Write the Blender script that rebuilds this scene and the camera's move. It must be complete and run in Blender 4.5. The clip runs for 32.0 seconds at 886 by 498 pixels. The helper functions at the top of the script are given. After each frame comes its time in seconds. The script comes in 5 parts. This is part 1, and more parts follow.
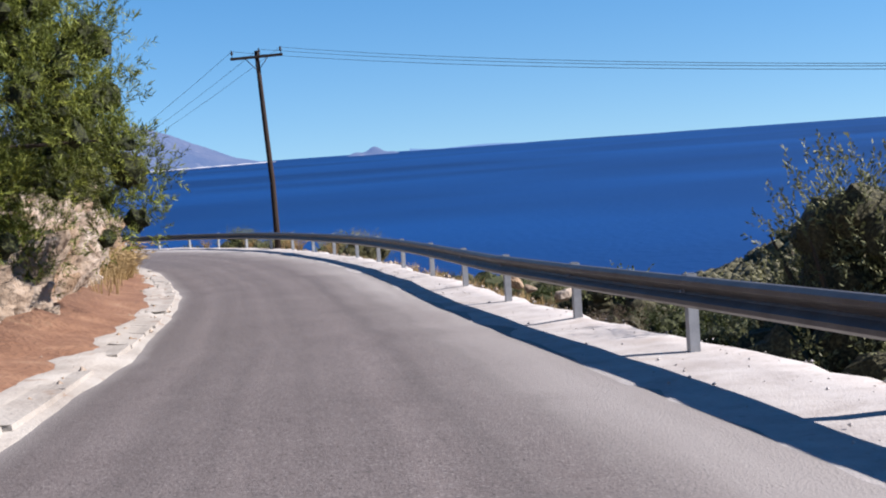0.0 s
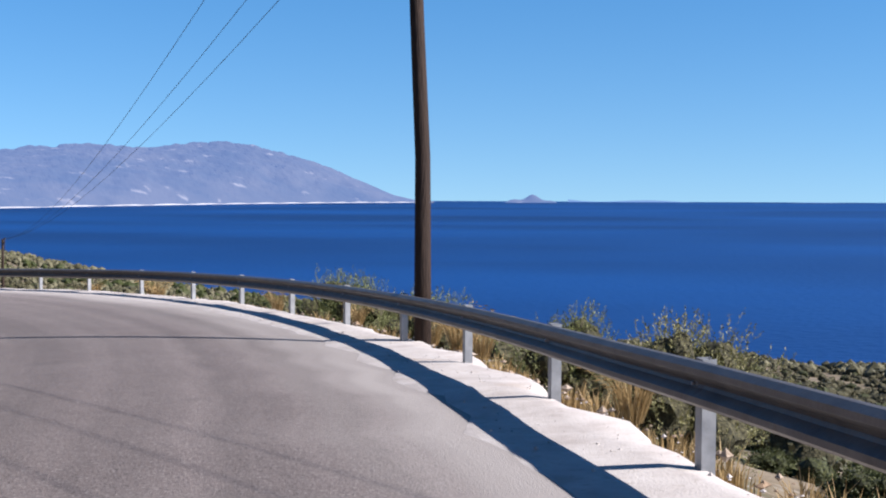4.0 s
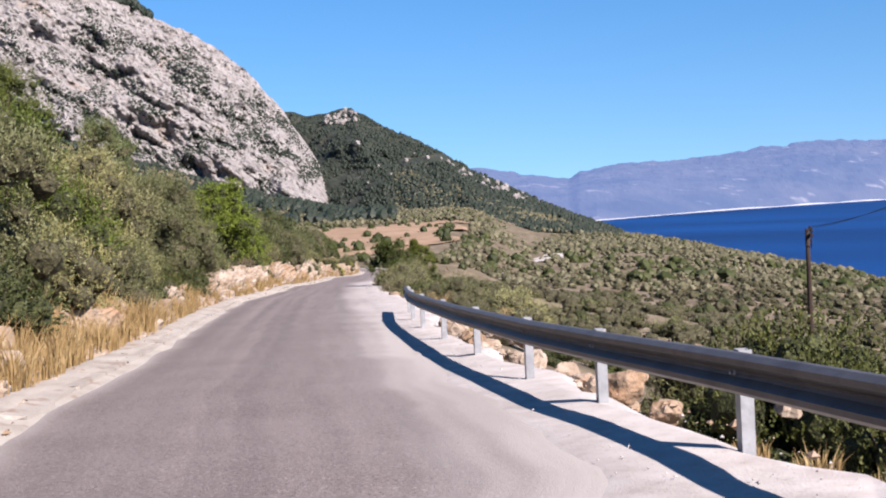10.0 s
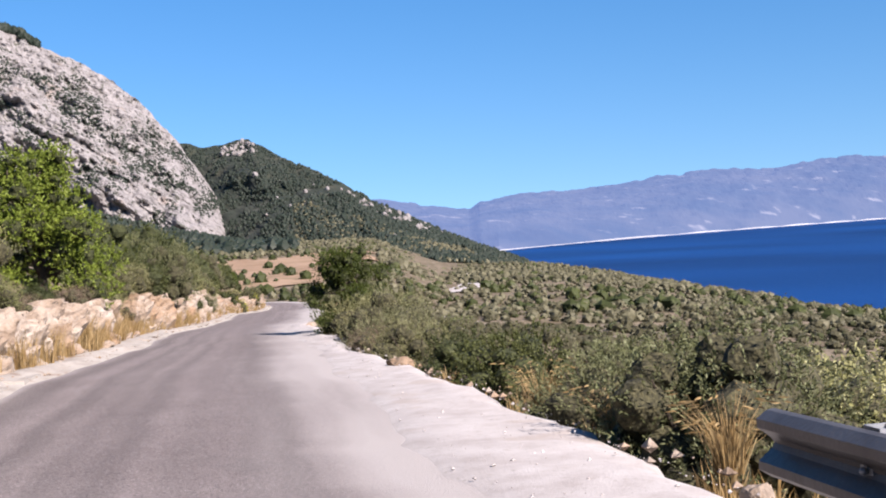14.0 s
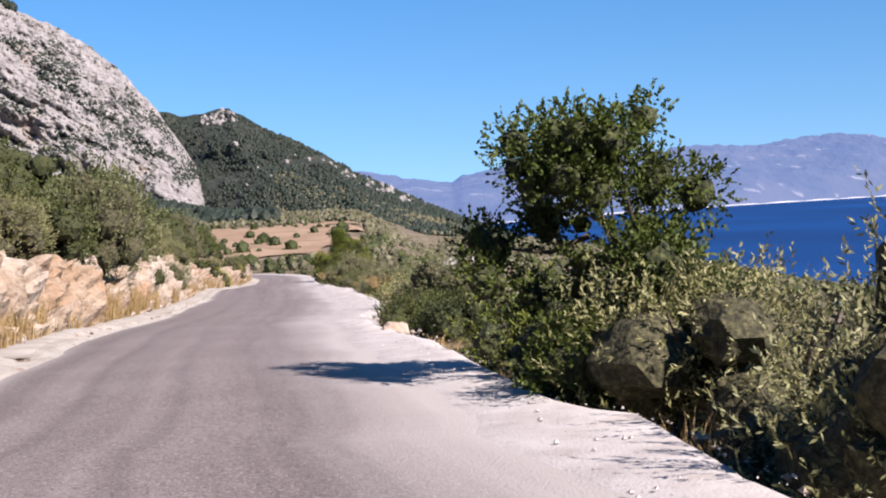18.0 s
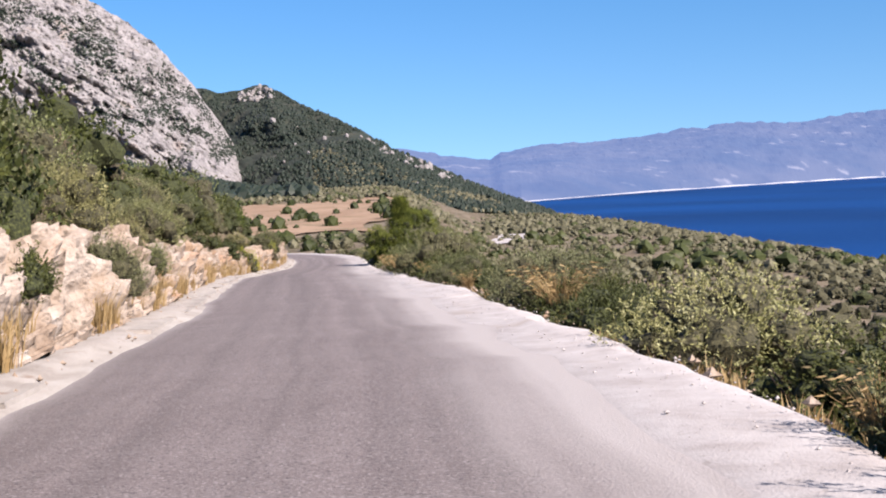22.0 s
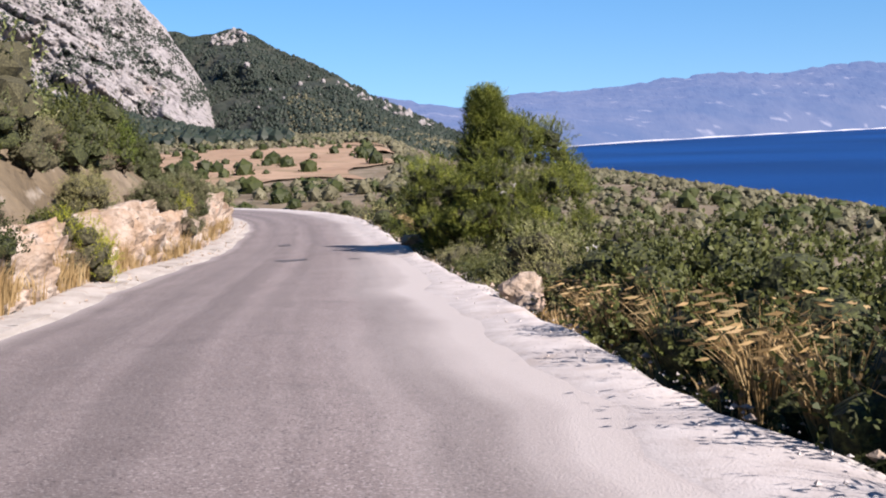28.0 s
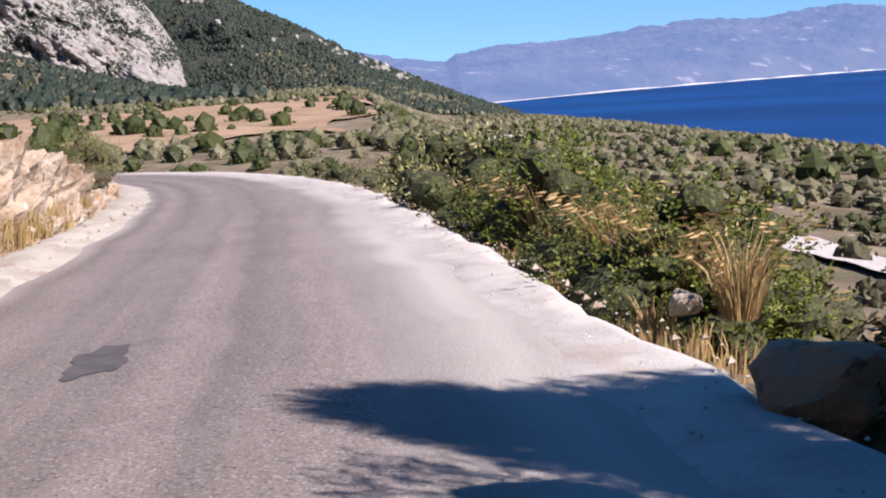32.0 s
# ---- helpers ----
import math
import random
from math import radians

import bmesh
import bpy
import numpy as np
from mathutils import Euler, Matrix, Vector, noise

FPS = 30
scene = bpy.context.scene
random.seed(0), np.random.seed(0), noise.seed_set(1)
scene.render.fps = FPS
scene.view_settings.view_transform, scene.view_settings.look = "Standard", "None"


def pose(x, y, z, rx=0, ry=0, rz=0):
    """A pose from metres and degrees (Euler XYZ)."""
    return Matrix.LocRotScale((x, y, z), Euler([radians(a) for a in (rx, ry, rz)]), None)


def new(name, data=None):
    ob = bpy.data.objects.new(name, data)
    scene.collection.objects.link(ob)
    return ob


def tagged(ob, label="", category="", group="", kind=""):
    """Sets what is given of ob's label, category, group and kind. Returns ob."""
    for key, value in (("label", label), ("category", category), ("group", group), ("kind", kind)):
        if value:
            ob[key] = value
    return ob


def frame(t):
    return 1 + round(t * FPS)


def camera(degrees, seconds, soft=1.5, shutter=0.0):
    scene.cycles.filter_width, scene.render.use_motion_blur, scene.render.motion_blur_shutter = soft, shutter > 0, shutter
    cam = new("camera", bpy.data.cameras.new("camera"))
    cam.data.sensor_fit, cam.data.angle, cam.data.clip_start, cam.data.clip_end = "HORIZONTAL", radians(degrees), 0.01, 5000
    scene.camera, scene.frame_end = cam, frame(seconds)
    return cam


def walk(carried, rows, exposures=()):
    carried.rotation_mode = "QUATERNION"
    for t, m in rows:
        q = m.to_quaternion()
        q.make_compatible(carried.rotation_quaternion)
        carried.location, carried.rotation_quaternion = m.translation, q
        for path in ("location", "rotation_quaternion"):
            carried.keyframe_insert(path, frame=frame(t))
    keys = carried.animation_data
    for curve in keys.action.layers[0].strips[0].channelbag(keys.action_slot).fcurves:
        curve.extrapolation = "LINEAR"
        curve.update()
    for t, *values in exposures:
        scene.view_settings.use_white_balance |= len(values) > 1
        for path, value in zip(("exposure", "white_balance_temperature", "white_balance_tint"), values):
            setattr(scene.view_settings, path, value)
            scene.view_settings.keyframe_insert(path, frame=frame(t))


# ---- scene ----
# ---------------------------------------------------------------- camera
cam = camera(39.6, 32.0, soft=2.0)
PATH = [
    (0.0, pose(0.049, 0.011, 1.514, 84.78, 4.08, -4.57)),
    (0.5, pose(-0.022, 4.440, 1.199, 85.67, 1.02, -4.53)),
    (1.0, pose(-0.107, 8.915, 0.904, 85.73, 2.69, -3.20)),
    (1.5, pose(-0.257, 13.395, 0.621, 86.84, 2.47, -3.79)),
    (2.0, pose(-0.505, 17.858, 0.353, 86.51, 1.85, -3.23)),
    (2.5, pose(-0.715, 22.264, 0.095, 86.62, 0.63, -1.61)),
    (4.5, pose(-2.742, 39.695, -0.696, 87.38, -0.16, 4.55)),
    (5.0, pose(-3.665, 43.620, -0.907, 87.34, -0.18, 6.96)),
    (5.5, pose(-4.721, 47.480, -1.118, 87.19, -0.12, 10.01)),
    (6.0, pose(-5.989, 51.251, -1.311, 87.11, -0.64, 12.94)),
    (6.5, pose(-7.260, 54.936, -1.507, 87.44, 0.16, 16.61)),
    (7.0, pose(-8.823, 58.496, -1.721, 88.33, 0.79, 20.02)),
    (7.5, pose(-10.760, 61.915, -1.927, 88.53, 1.56, 24.59)),
    (8.0, pose(-13.122, 65.245, -2.044, 88.60, 2.17, 29.15)),
    (8.5, pose(-15.474, 68.526, -2.179, 88.01, 2.19, 32.55)),
    (9.0, pose(-17.842, 71.698, -2.362, 88.09, 3.06, 34.57)),
    (9.5, pose(-20.369, 74.720, -2.538, 87.35, 2.89, 35.22)),
    (10.0, pose(-22.797, 77.761, -2.734, 87.99, 2.93, 35.81)),
    (10.5, pose(-25.232, 80.772, -2.935, 89.16, 3.69, 36.04)),
    (11.0, pose(-27.821, 83.783, -3.107, 90.04, 3.87, 35.90)),
    (11.5, pose(-30.450, 86.797, -3.282, 90.38, 4.25, 35.82)),
    (12.0, pose(-33.152, 89.746, -3.482, 90.29, 4.38, 35.33)),
    (12.5, pose(-35.839, 92.753, -3.643, 89.56, 5.46, 34.83)),
    (13.0, pose(-38.532, 95.724, -3.797, 88.94, 5.82, 34.08)),
    (13.5, pose(-41.192, 98.639, -3.970, 88.91, 4.71, 32.75)),
    (15.5, pose(-50.675, 109.237, -4.890, 90.23, 2.41, 27.92)),
    (16.0, pose(-52.733, 111.600, -4.992, 90.01, 2.89, 29.32)),
    (16.5, pose(-54.750, 113.967, -5.078, 89.49, 3.78, 30.33)),
    (17.0, pose(-56.719, 116.250, -5.180, 89.03, 3.74, 30.62)),
    (17.5, pose(-58.658, 118.468, -5.272, 88.54, 3.32, 30.50)),
    (18.0, pose(-60.559, 120.705, -5.333, 87.94, 2.91, 30.18)),
    (18.5, pose(-62.440, 122.997, -5.404, 87.99, 3.55, 30.53)),
    (19.0, pose(-64.380, 125.225, -5.503, 88.95, 2.84, 31.31)),
    (19.5, pose(-66.245, 127.603, -5.625, 87.98, 3.48, 31.03)),
    (20.0, pose(-68.146, 129.961, -5.767, 86.88, 2.65, 30.78)),
    (20.5, pose(-70.125, 132.311, -5.915, 87.40, 2.30, 31.25)),
    (21.0, pose(-72.178, 134.818, -6.036, 88.17, 2.38, 31.83)),
    (21.5, pose(-74.224, 137.520, -6.163, 87.63, 3.36, 31.97)),
    (22.0, pose(-76.298, 140.301, -6.309, 87.00, 2.83, 31.90)),
    (22.5, pose(-78.478, 143.071, -6.460, 87.19, 2.18, 31.89)),
    (23.0, pose(-80.583, 146.073, -6.597, 86.99, 1.36, 32.08)),
    (23.5, pose(-82.805, 149.057, -6.739, 86.33, 1.04, 32.28)),
    (24.0, pose(-85.113, 152.086, -6.867, 85.89, 1.10, 32.64)),
    (24.5, pose(-87.590, 155.197, -6.991, 85.06, 0.56, 32.49)),
    (25.0, pose(-90.226, 158.388, -7.141, 85.47, 1.79, 32.38)),
    (25.5, pose(-92.775, 161.822, -7.300, 85.77, 2.70, 32.74)),
    (27.5, pose(-103.183, 175.156, -8.010, 84.97, 2.48, 30.89)),
    (28.0, pose(-105.674, 178.429, -8.212, 84.61, 2.34, 30.80)),
    (28.5, pose(-108.139, 181.670, -8.422, 86.41, 2.05, 31.09)),
    (29.0, pose(-110.617, 184.829, -8.650, 88.96, 2.43, 30.77)),
    (29.5, pose(-113.002, 187.994, -8.911, 88.23, 2.38, 30.43)),
    (30.0, pose(-115.356, 191.364, -9.181, 87.51, 2.43, 30.22)),
    (30.5, pose(-117.687, 194.766, -9.434, 87.02, 1.70, 29.94)),
    (31.0, pose(-119.940, 197.996, -9.659, 85.61, 1.92, 30.09)),
    (31.5, pose(-122.162, 200.984, -9.821, 83.88, 2.52, 30.08)),
    (32.0, pose(-124.289, 203.912, -9.919, 82.47, 3.83, 29.68)),
]
walk(cam, PATH, exposures=[(0.0, 1.55, 6250, 15), (2.5, 1.57, 6250, 15), (6.0, 1.63, 6250, 15), (9.0, 1.69, 6480, 20), (32.0, 1.69, 6480, 20)])

# ---------------------------------------------------------------- light
SUN_EL, SUN_AZ = 36.5, -11.0          # degrees; azimuth counted from +x towards +y
SUN_DIR = Vector((math.cos(radians(SUN_EL)) * math.cos(radians(SUN_AZ)),
                  math.cos(radians(SUN_EL)) * math.sin(radians(SUN_AZ)), math.sin(radians(SUN_EL))))
world = bpy.data.worlds.new("world")
scene.world = world
world.use_nodes = True
wn, wl = world.node_tree.nodes, world.node_tree.links
sky = wn.new("ShaderNodeTexSky")
sky.sky_type = "NISHITA"
sky.sun_disc = False
sky.sun_elevation = radians(SUN_EL)
sky.sun_rotation = radians(90.0 - SUN_AZ)
sky.altitude, sky.air_density, sky.dust_density, sky.ozone_density = 50.0, 1.0, 0.1, 3.0
tex = wn.new("ShaderNodeTexCoord")
clampz = wn.new("ShaderNodeVectorMath")
clampz.operation = "MULTIPLY_ADD"
clampz.inputs[1].default_value = (1.0, 1.0, 0.8)
clampz.inputs[2].default_value = (0.0, 0.0, 0.11)
wl.new(tex.outputs["Generated"], clampz.inputs[0])
wl.new(clampz.outputs[0], sky.inputs["Vector"])
hue = wn.new("ShaderNodeHueSaturation")
hue.inputs["Saturation"].default_value = 1.34
wl.new(sky.outputs["Color"], hue.inputs["Color"])
wl.new(hue.outputs["Color"], wn["Background"].inputs["Color"])
wn["Background"].inputs["Strength"].default_value = 0.05
sun = new("sun", bpy.data.lights.new("sun", "SUN"))
sun.data.energy, sun.data.angle, sun.data.color = 5.0, radians(0.53), (1.0, 0.93, 0.84)
sun.matrix_world = Matrix.Translation((0, 0, 60)) @ SUN_DIR.to_track_quat("Z", "Y").to_matrix().to_4x4()


# ---------------------------------------------------------------- materials
DIM = 0.41          # from sunlit appearance to base colour


def material(name, colors, scale=1.0, detail=6.0, rough=0.8, bump=0.0, bump_scale=20.0, island=0.0, obj=0.0,
             metal=0.0, spots=None, spec=0.3, stretch=(1, 1, 1), translucent=0.0, tint=None):
    """Noise-mottled surface. colors: stops of (position, rgb). spots: (scale, threshold, rgb, amount)."""
    m = bpy.data.materials.new(name)
    m.use_nodes = True
    n, l = m.node_tree.nodes, m.node_tree.links
    b = n["Principled BSDF"]
    b.inputs["Roughness"].default_value = rough
    b.inputs["Metallic"].default_value = metal
    b.inputs["Specular IOR Level"].default_value = spec
    geo = n.new("ShaderNodeNewGeometry")
    mp = n.new("ShaderNodeMapping")
    mp.inputs["Scale"].default_value = stretch
    l.new(geo.outputs["Position"], mp.inputs["Vector"])
    nz = n.new("ShaderNodeTexNoise")
    nz.inputs["Scale"].default_value = scale
    nz.inputs["Detail"].default_value = detail
    nz.inputs["Roughness"].default_value = 0.62
    l.new(mp.outputs[0], nz.inputs["Vector"])
    fac = nz.outputs["Fac"]
    if island or obj:
        add = n.new("ShaderNodeMath")
        add.operation = "MULTIPLY_ADD"
        add.inputs[1].default_value = island or obj
        src = geo.outputs["Random Per Island"]
        if obj:
            src = n.new("ShaderNodeObjectInfo").outputs["Random"]
        l.new(src, add.inputs[0])
        l.new(fac, add.inputs[2])
        sub = n.new("ShaderNodeMath")
        sub.operation = "SUBTRACT"
        sub.inputs[1].default_value = (island or obj) / 2
        l.new(add.outputs[0], sub.inputs[0])
        fac = sub.outputs[0]
    ramp = n.new("ShaderNodeValToRGB")
    el = ramp.color_ramp.elements
    while len(el) < len(colors):
        el.new(0.5)
    for e, (p, c) in zip(el, colors):
        e.position, e.color = p, (*(DIM * k for k in c), 1)
    l.new(fac, ramp.inputs[0])
    col = ramp.outputs[0]
    if tint:
        oi = n.new("ShaderNodeObjectInfo")
        tm = n.new("ShaderNodeMix")
        tm.data_type = "RGBA"
        tm.blend_type = "MULTIPLY"
        tr = n.new("ShaderNodeValToRGB")
        te = tr.color_ramp.elements
        while len(te) < len(tint):
            te.new(0.5)
        for k, (e, c) in enumerate(zip(te, tint)):
            e.position, e.color = k / (len(tint) - 1), (*c, 1)
        l.new(oi.outputs["Random"], tr.inputs[0])
        tm.inputs["Factor"].default_value = 1.0
        l.new(col, tm.inputs["A"])
        l.new(tr.outputs[0], tm.inputs["B"])
        col = tm.outputs["Result"]
    for sc, th, rgb, amt in spots or ():
        s2 = n.new("ShaderNodeTexNoise")
        s2.inputs["Scale"].default_value = sc
        s2.inputs["Detail"].default_value = 5.0
        l.new(mp.outputs[0], s2.inputs["Vector"])
        mr = n.new("ShaderNodeMapRange")
        mr.inputs["From Min"].default_value = th
        mr.inputs["From Max"].default_value = th + 0.07
        mr.inputs["To Max"].default_value = amt
        l.new(s2.outputs["Fac"], mr.inputs["Value"])
        mx = n.new("ShaderNodeMix")
        mx.data_type = "RGBA"
        mx.inputs["B"].default_value = (*(DIM * k for k in rgb), 1)
        l.new(mr.outputs[0], mx.inputs["Factor"])
        l.new(col, mx.inputs["A"])
        col = mx.outputs["Result"]
    l.new(col, b.inputs["Base Color"])
    if bump:
        nb = n.new("ShaderNodeTexNoise")
        nb.inputs["Scale"].default_value = bump_scale
        nb.inputs["Detail"].default_value = 5.0
        l.new(mp.outputs[0], nb.inputs["Vector"])
        bp = n.new("ShaderNodeBump")
        bp.inputs["Strength"].default_value = bump
        bp.inputs["Distance"].default_value = 0.6 / bump_scale
        l.new(nb.outputs["Fac"], bp.inputs["Height"])
        l.new(bp.outputs[0], b.inputs["Normal"])
    if translucent:
        tl = n.new("ShaderNodeBsdfTranslucent")
        l.new(col, tl.inputs["Color"])
        ms = n.new("ShaderNodeMixShader")
        ms.inputs[0].default_value = translucent
        l.new(b.outputs[0], ms.inputs[1])
        l.new(tl.outputs[0], ms.inputs[2])
        l.new(ms.outputs[0], n["Material Output"].inputs["Surface"])
    return m


M_ASPHALT = material("asphalt", [(0.3, (0.25, 0.205, 0.195)), (0.5, (0.285, 0.237, 0.226)), (0.7, (0.32, 0.27, 0.258))],
                     scale=0.55, detail=9, rough=0.9, bump=0.8, bump_scale=55,
                     spots=[(42, 0.56, (0.5, 0.445, 0.43), 0.85), (36, 0.575, (0.085, 0.072, 0.072), 0.8), (14, 0.6, (0.16, 0.135, 0.13), 0.5), (5.5, 0.6, (0.36, 0.31, 0.3), 0.35), (0.9, 0.64, (0.17, 0.15, 0.145), 0.3)])
M_GRAVEL = material("white_gravel", [(0.3, (0.56, 0.505, 0.475)), (0.5, (0.7, 0.65, 0.62)), (0.7, (0.8, 0.755, 0.725))],
                    scale=2.2, detail=10, rough=0.95, bump=0.5, bump_scale=45,
                    spots=[(22, 0.62, (0.34, 0.29, 0.25), 0.4), (9, 0.63, (0.42, 0.36, 0.31), 0.35), (0.9, 0.6, (0.52, 0.42, 0.34), 0.4)])
M_CONCRETE = material("verge_concrete", [(0.3, (0.42, 0.37, 0.32)), (0.5, (0.56, 0.51, 0.45)), (0.7, (0.64, 0.6, 0.54))],
                      scale=1.0, detail=8, rough=0.95, bump=0.6, bump_scale=18, spots=[(2.2, 0.6, (0.33, 0.2, 0.12), 0.55)])
M_EARTH = material("red_earth", [(0.3, (0.22, 0.1, 0.055)), (0.6, (0.36, 0.19, 0.11)), (0.75, (0.46, 0.3, 0.19))],
                   scale=1.4, rough=1.0, bump=0.8, bump_scale=9)
M_GROUND = material("scrub_ground", [(0.32, (0.14, 0.105, 0.06)), (0.48, (0.22, 0.17, 0.105)), (0.62, (0.32, 0.255, 0.175))],
                    scale=0.12, detail=10, rough=1.0, bump=0.6, bump_scale=2.0,
                    spots=[(0.5, 0.57, (0.14, 0.135, 0.07), 0.7), (0.9, 0.63, (0.5, 0.44, 0.36), 0.7)])
M_FIELD = material("fallow_field", [(0.3, (0.36, 0.22, 0.125)), (0.6, (0.54, 0.37, 0.24))], scale=0.06, detail=9, rough=1.0,
                   spots=[(0.08, 0.56, (0.24, 0.19, 0.09), 0.7), (0.3, 0.6, (0.2, 0.17, 0.08), 0.6)])
M_ROCK = material("limestone", [(0.3, (0.24, 0.16, 0.105)), (0.46, (0.46, 0.355, 0.265)), (0.68, (0.68, 0.59, 0.5))],
                  scale=1.6, detail=11, rough=0.95, bump=1.0, bump_scale=7,
                  spots=[(0.22, 0.54, (0.42, 0.26, 0.14), 0.6), (0.8, 0.6, (0.46, 0.24, 0.11), 0.6), (5, 0.62, (0.13, 0.105, 0.08), 0.75)])
M_CLIFF = material("cliff_rock", [(0.32, (0.17, 0.155, 0.15)), (0.44, (0.34, 0.315, 0.305)), (0.6, (0.5, 0.47, 0.46))],
                   scale=0.045, detail=12, rough=1.0, bump=0.8, bump_scale=0.12,
                   spots=[(0.012, 0.62, (0.42, 0.31, 0.24), 0.45), (0.1, 0.585, (0.075, 0.08, 0.055), 0.9), (0.045, 0.6, (0.09, 0.095, 0.065), 0.8)])
M_WOODED = material("wooded_slope", [(0.3, (0.018, 0.03, 0.02)), (0.5, (0.036, 0.05, 0.032)), (0.66, (0.08, 0.082, 0.055))],
                    scale=0.02, detail=12, rough=1.0, spots=[(0.022, 0.66, (0.26, 0.235, 0.21), 0.7)])


def wheel_wear(m):
    """Polished wheel tracks and dark seams that run along the road."""
    n, l = m.node_tree.nodes, m.node_tree.links
    b = n["Principled BSDF"]
    old = b.inputs["Base Color"].links[0].from_socket
    uvn = n.new("ShaderNodeUVMap")
    uvn.uv_map = "along"
    mp = n.new("ShaderNodeMapping")
    mp.inputs["Scale"].default_value = (1.6, 0.011, 1)
    l.new(uvn.outputs[0], mp.inputs["Vector"])
    nz = n.new("ShaderNodeTexNoise")
    nz.inputs["Scale"].default_value = 1.0
    nz.inputs["Detail"].default_value = 5.0
    l.new(mp.outputs[0], nz.inputs["Vector"])
    mr = n.new("ShaderNodeMapRange")
    mr.inputs["From Min"].default_value, mr.inputs["From Max"].default_value = 0.32, 0.68
    mr.inputs["To Min"].default_value, mr.inputs["To Max"].default_value = 0.76, 1.17
    l.new(nz.outputs["Fac"], mr.inputs["Value"])
    hs = n.new("ShaderNodeHueSaturation")
    l.new(old, hs.inputs["Color"])
    l.new(mr.outputs[0], hs.inputs["Value"])
    # gravel dust spread over the edges
    sep = n.new("ShaderNodeSeparateXYZ")
    l.new(uvn.outputs[0], sep.inputs[0])
    mp2 = n.new("ShaderNodeMapping")
    mp2.inputs["Scale"].default_value = (1.3, 0.09, 1)
    l.new(uvn.outputs[0], mp2.inputs["Vector"])
    dn = n.new("ShaderNodeTexNoise")
    dn.inputs["Scale"].default_value, dn.inputs["Detail"].default_value = 1.0, 10.0
    l.new(mp2.outputs[0], dn.inputs["Vector"])
    col = hs.outputs[0]
    for lo, hi in ((3.7, 5.7), (0.5, -0.1)):
        mr2 = n.new("ShaderNodeMapRange")
        mr2.inputs["From Min"].default_value, mr2.inputs["From Max"].default_value = lo, hi
        l.new(sep.outputs[0], mr2.inputs["Value"])
        ad = n.new("ShaderNodeMath")
        ad.operation = "MULTIPLY_ADD"
        ad.inputs[1].default_value, ad.inputs[2].default_value = 1.8, -0.95
        l.new(dn.outputs["Fac"], ad.inputs[0])
        sm = n.new("ShaderNodeMath")
        l.new(ad.outputs[0], sm.inputs[0])
        l.new(mr2.outputs[0], sm.inputs[1])
        ml = n.new("ShaderNodeMath")
        ml.operation, ml.use_clamp = "MULTIPLY", True
        l.new(sm.outputs[0], ml.inputs[0])
        l.new(mr2.outputs[0], ml.inputs[1])
        mx = n.new("ShaderNodeMix")
        mx.data_type = "RGBA"
        mx.inputs["B"].default_value = (0.255, 0.235, 0.223, 1)
        l.new(ml.outputs[0], mx.inputs["Factor"])
        l.new(col, mx.inputs["A"])
        col = mx.outputs["Result"]
    # the first bend is darker; the last one is dusty and pale
    first_bend_tone = n.new("ShaderNodeMapRange")
    first_bend_tone.inputs["From Min"].default_value, first_bend_tone.inputs["From Max"].default_value = 62.0, 88.0
    first_bend_tone.inputs["To Min"].default_value, first_bend_tone.inputs["To Max"].default_value = 0.74, 1.0
    l.new(sep.outputs[1], first_bend_tone.inputs["Value"])
    hs2 = n.new("ShaderNodeHueSaturation")
    l.new(col, hs2.inputs["Color"])
    worn = n.new("ShaderNodeMapRange")
    worn.inputs["From Min"].default_value, worn.inputs["From Max"].default_value = 222.0, 250.0
    worn.inputs["To Min"].default_value, worn.inputs["To Max"].default_value = 1.0, 1.04
    l.new(sep.outputs[1], worn.inputs["Value"])
    both = n.new("ShaderNodeMath")
    both.operation = "MULTIPLY"
    l.new(first_bend_tone.outputs[0], both.inputs[0])
    l.new(worn.outputs[0], both.inputs[1])
    l.new(both.outputs[0], hs2.inputs["Value"])
    l.new(hs2.outputs[0], b.inputs["Base Color"])


wheel_wear(M_ASPHALT)


def sea_material():
    m = bpy.data.materials.new("sea_water")
    m.use_nodes = True
    n, l = m.node_tree.nodes, m.node_tree.links
    b = n["Principled BSDF"]
    geo = n.new("ShaderNodeNewGeometry")
    mp = n.new("ShaderNodeMapping")
    mp.inputs["Scale"].default_value = (0.0012, 0.0028, 0.003)
    l.new(geo.outputs["Position"], mp.inputs["Vector"])
    nz = n.new("ShaderNodeTexNoise")
    nz.inputs["Scale"].default_value = 1.0
    nz.inputs["Detail"].default_value = 4.0
    l.new(mp.outputs[0], nz.inputs["Vector"])
    r = n.new("ShaderNodeValToRGB")
    e = r.color_ramp.elements
    e[0].position, e[0].color = 0.35, (0.0007, 0.0155, 0.07, 1)
    e[1].position, e[1].color = 0.65, (0.0016, 0.03, 0.125, 1)
    l.new(nz.outputs["Fac"], r.inputs[0])
    l.new(r.outputs[0], b.inputs["Base Color"])
    b.inputs["Roughness"].default_value = 0.55
    b.inputs["Specular IOR Level"].default_value = 0.14
    wv = n.new("ShaderNodeTexNoise")
    wv.inputs["Scale"].default_value = 0.25
    wv.inputs["Detail"].default_value = 6.0
    l.new(geo.outputs["Position"], wv.inputs["Vector"])
    bp = n.new("ShaderNodeBump")
    bp.inputs["Strength"].default_value = 0.35
    bp.inputs["Distance"].default_value = 1.5
    l.new(wv.outputs["Fac"], bp.inputs["Height"])
    l.new(bp.outputs[0], b.inputs["Normal"])
    return m


M_SEA = sea_material()


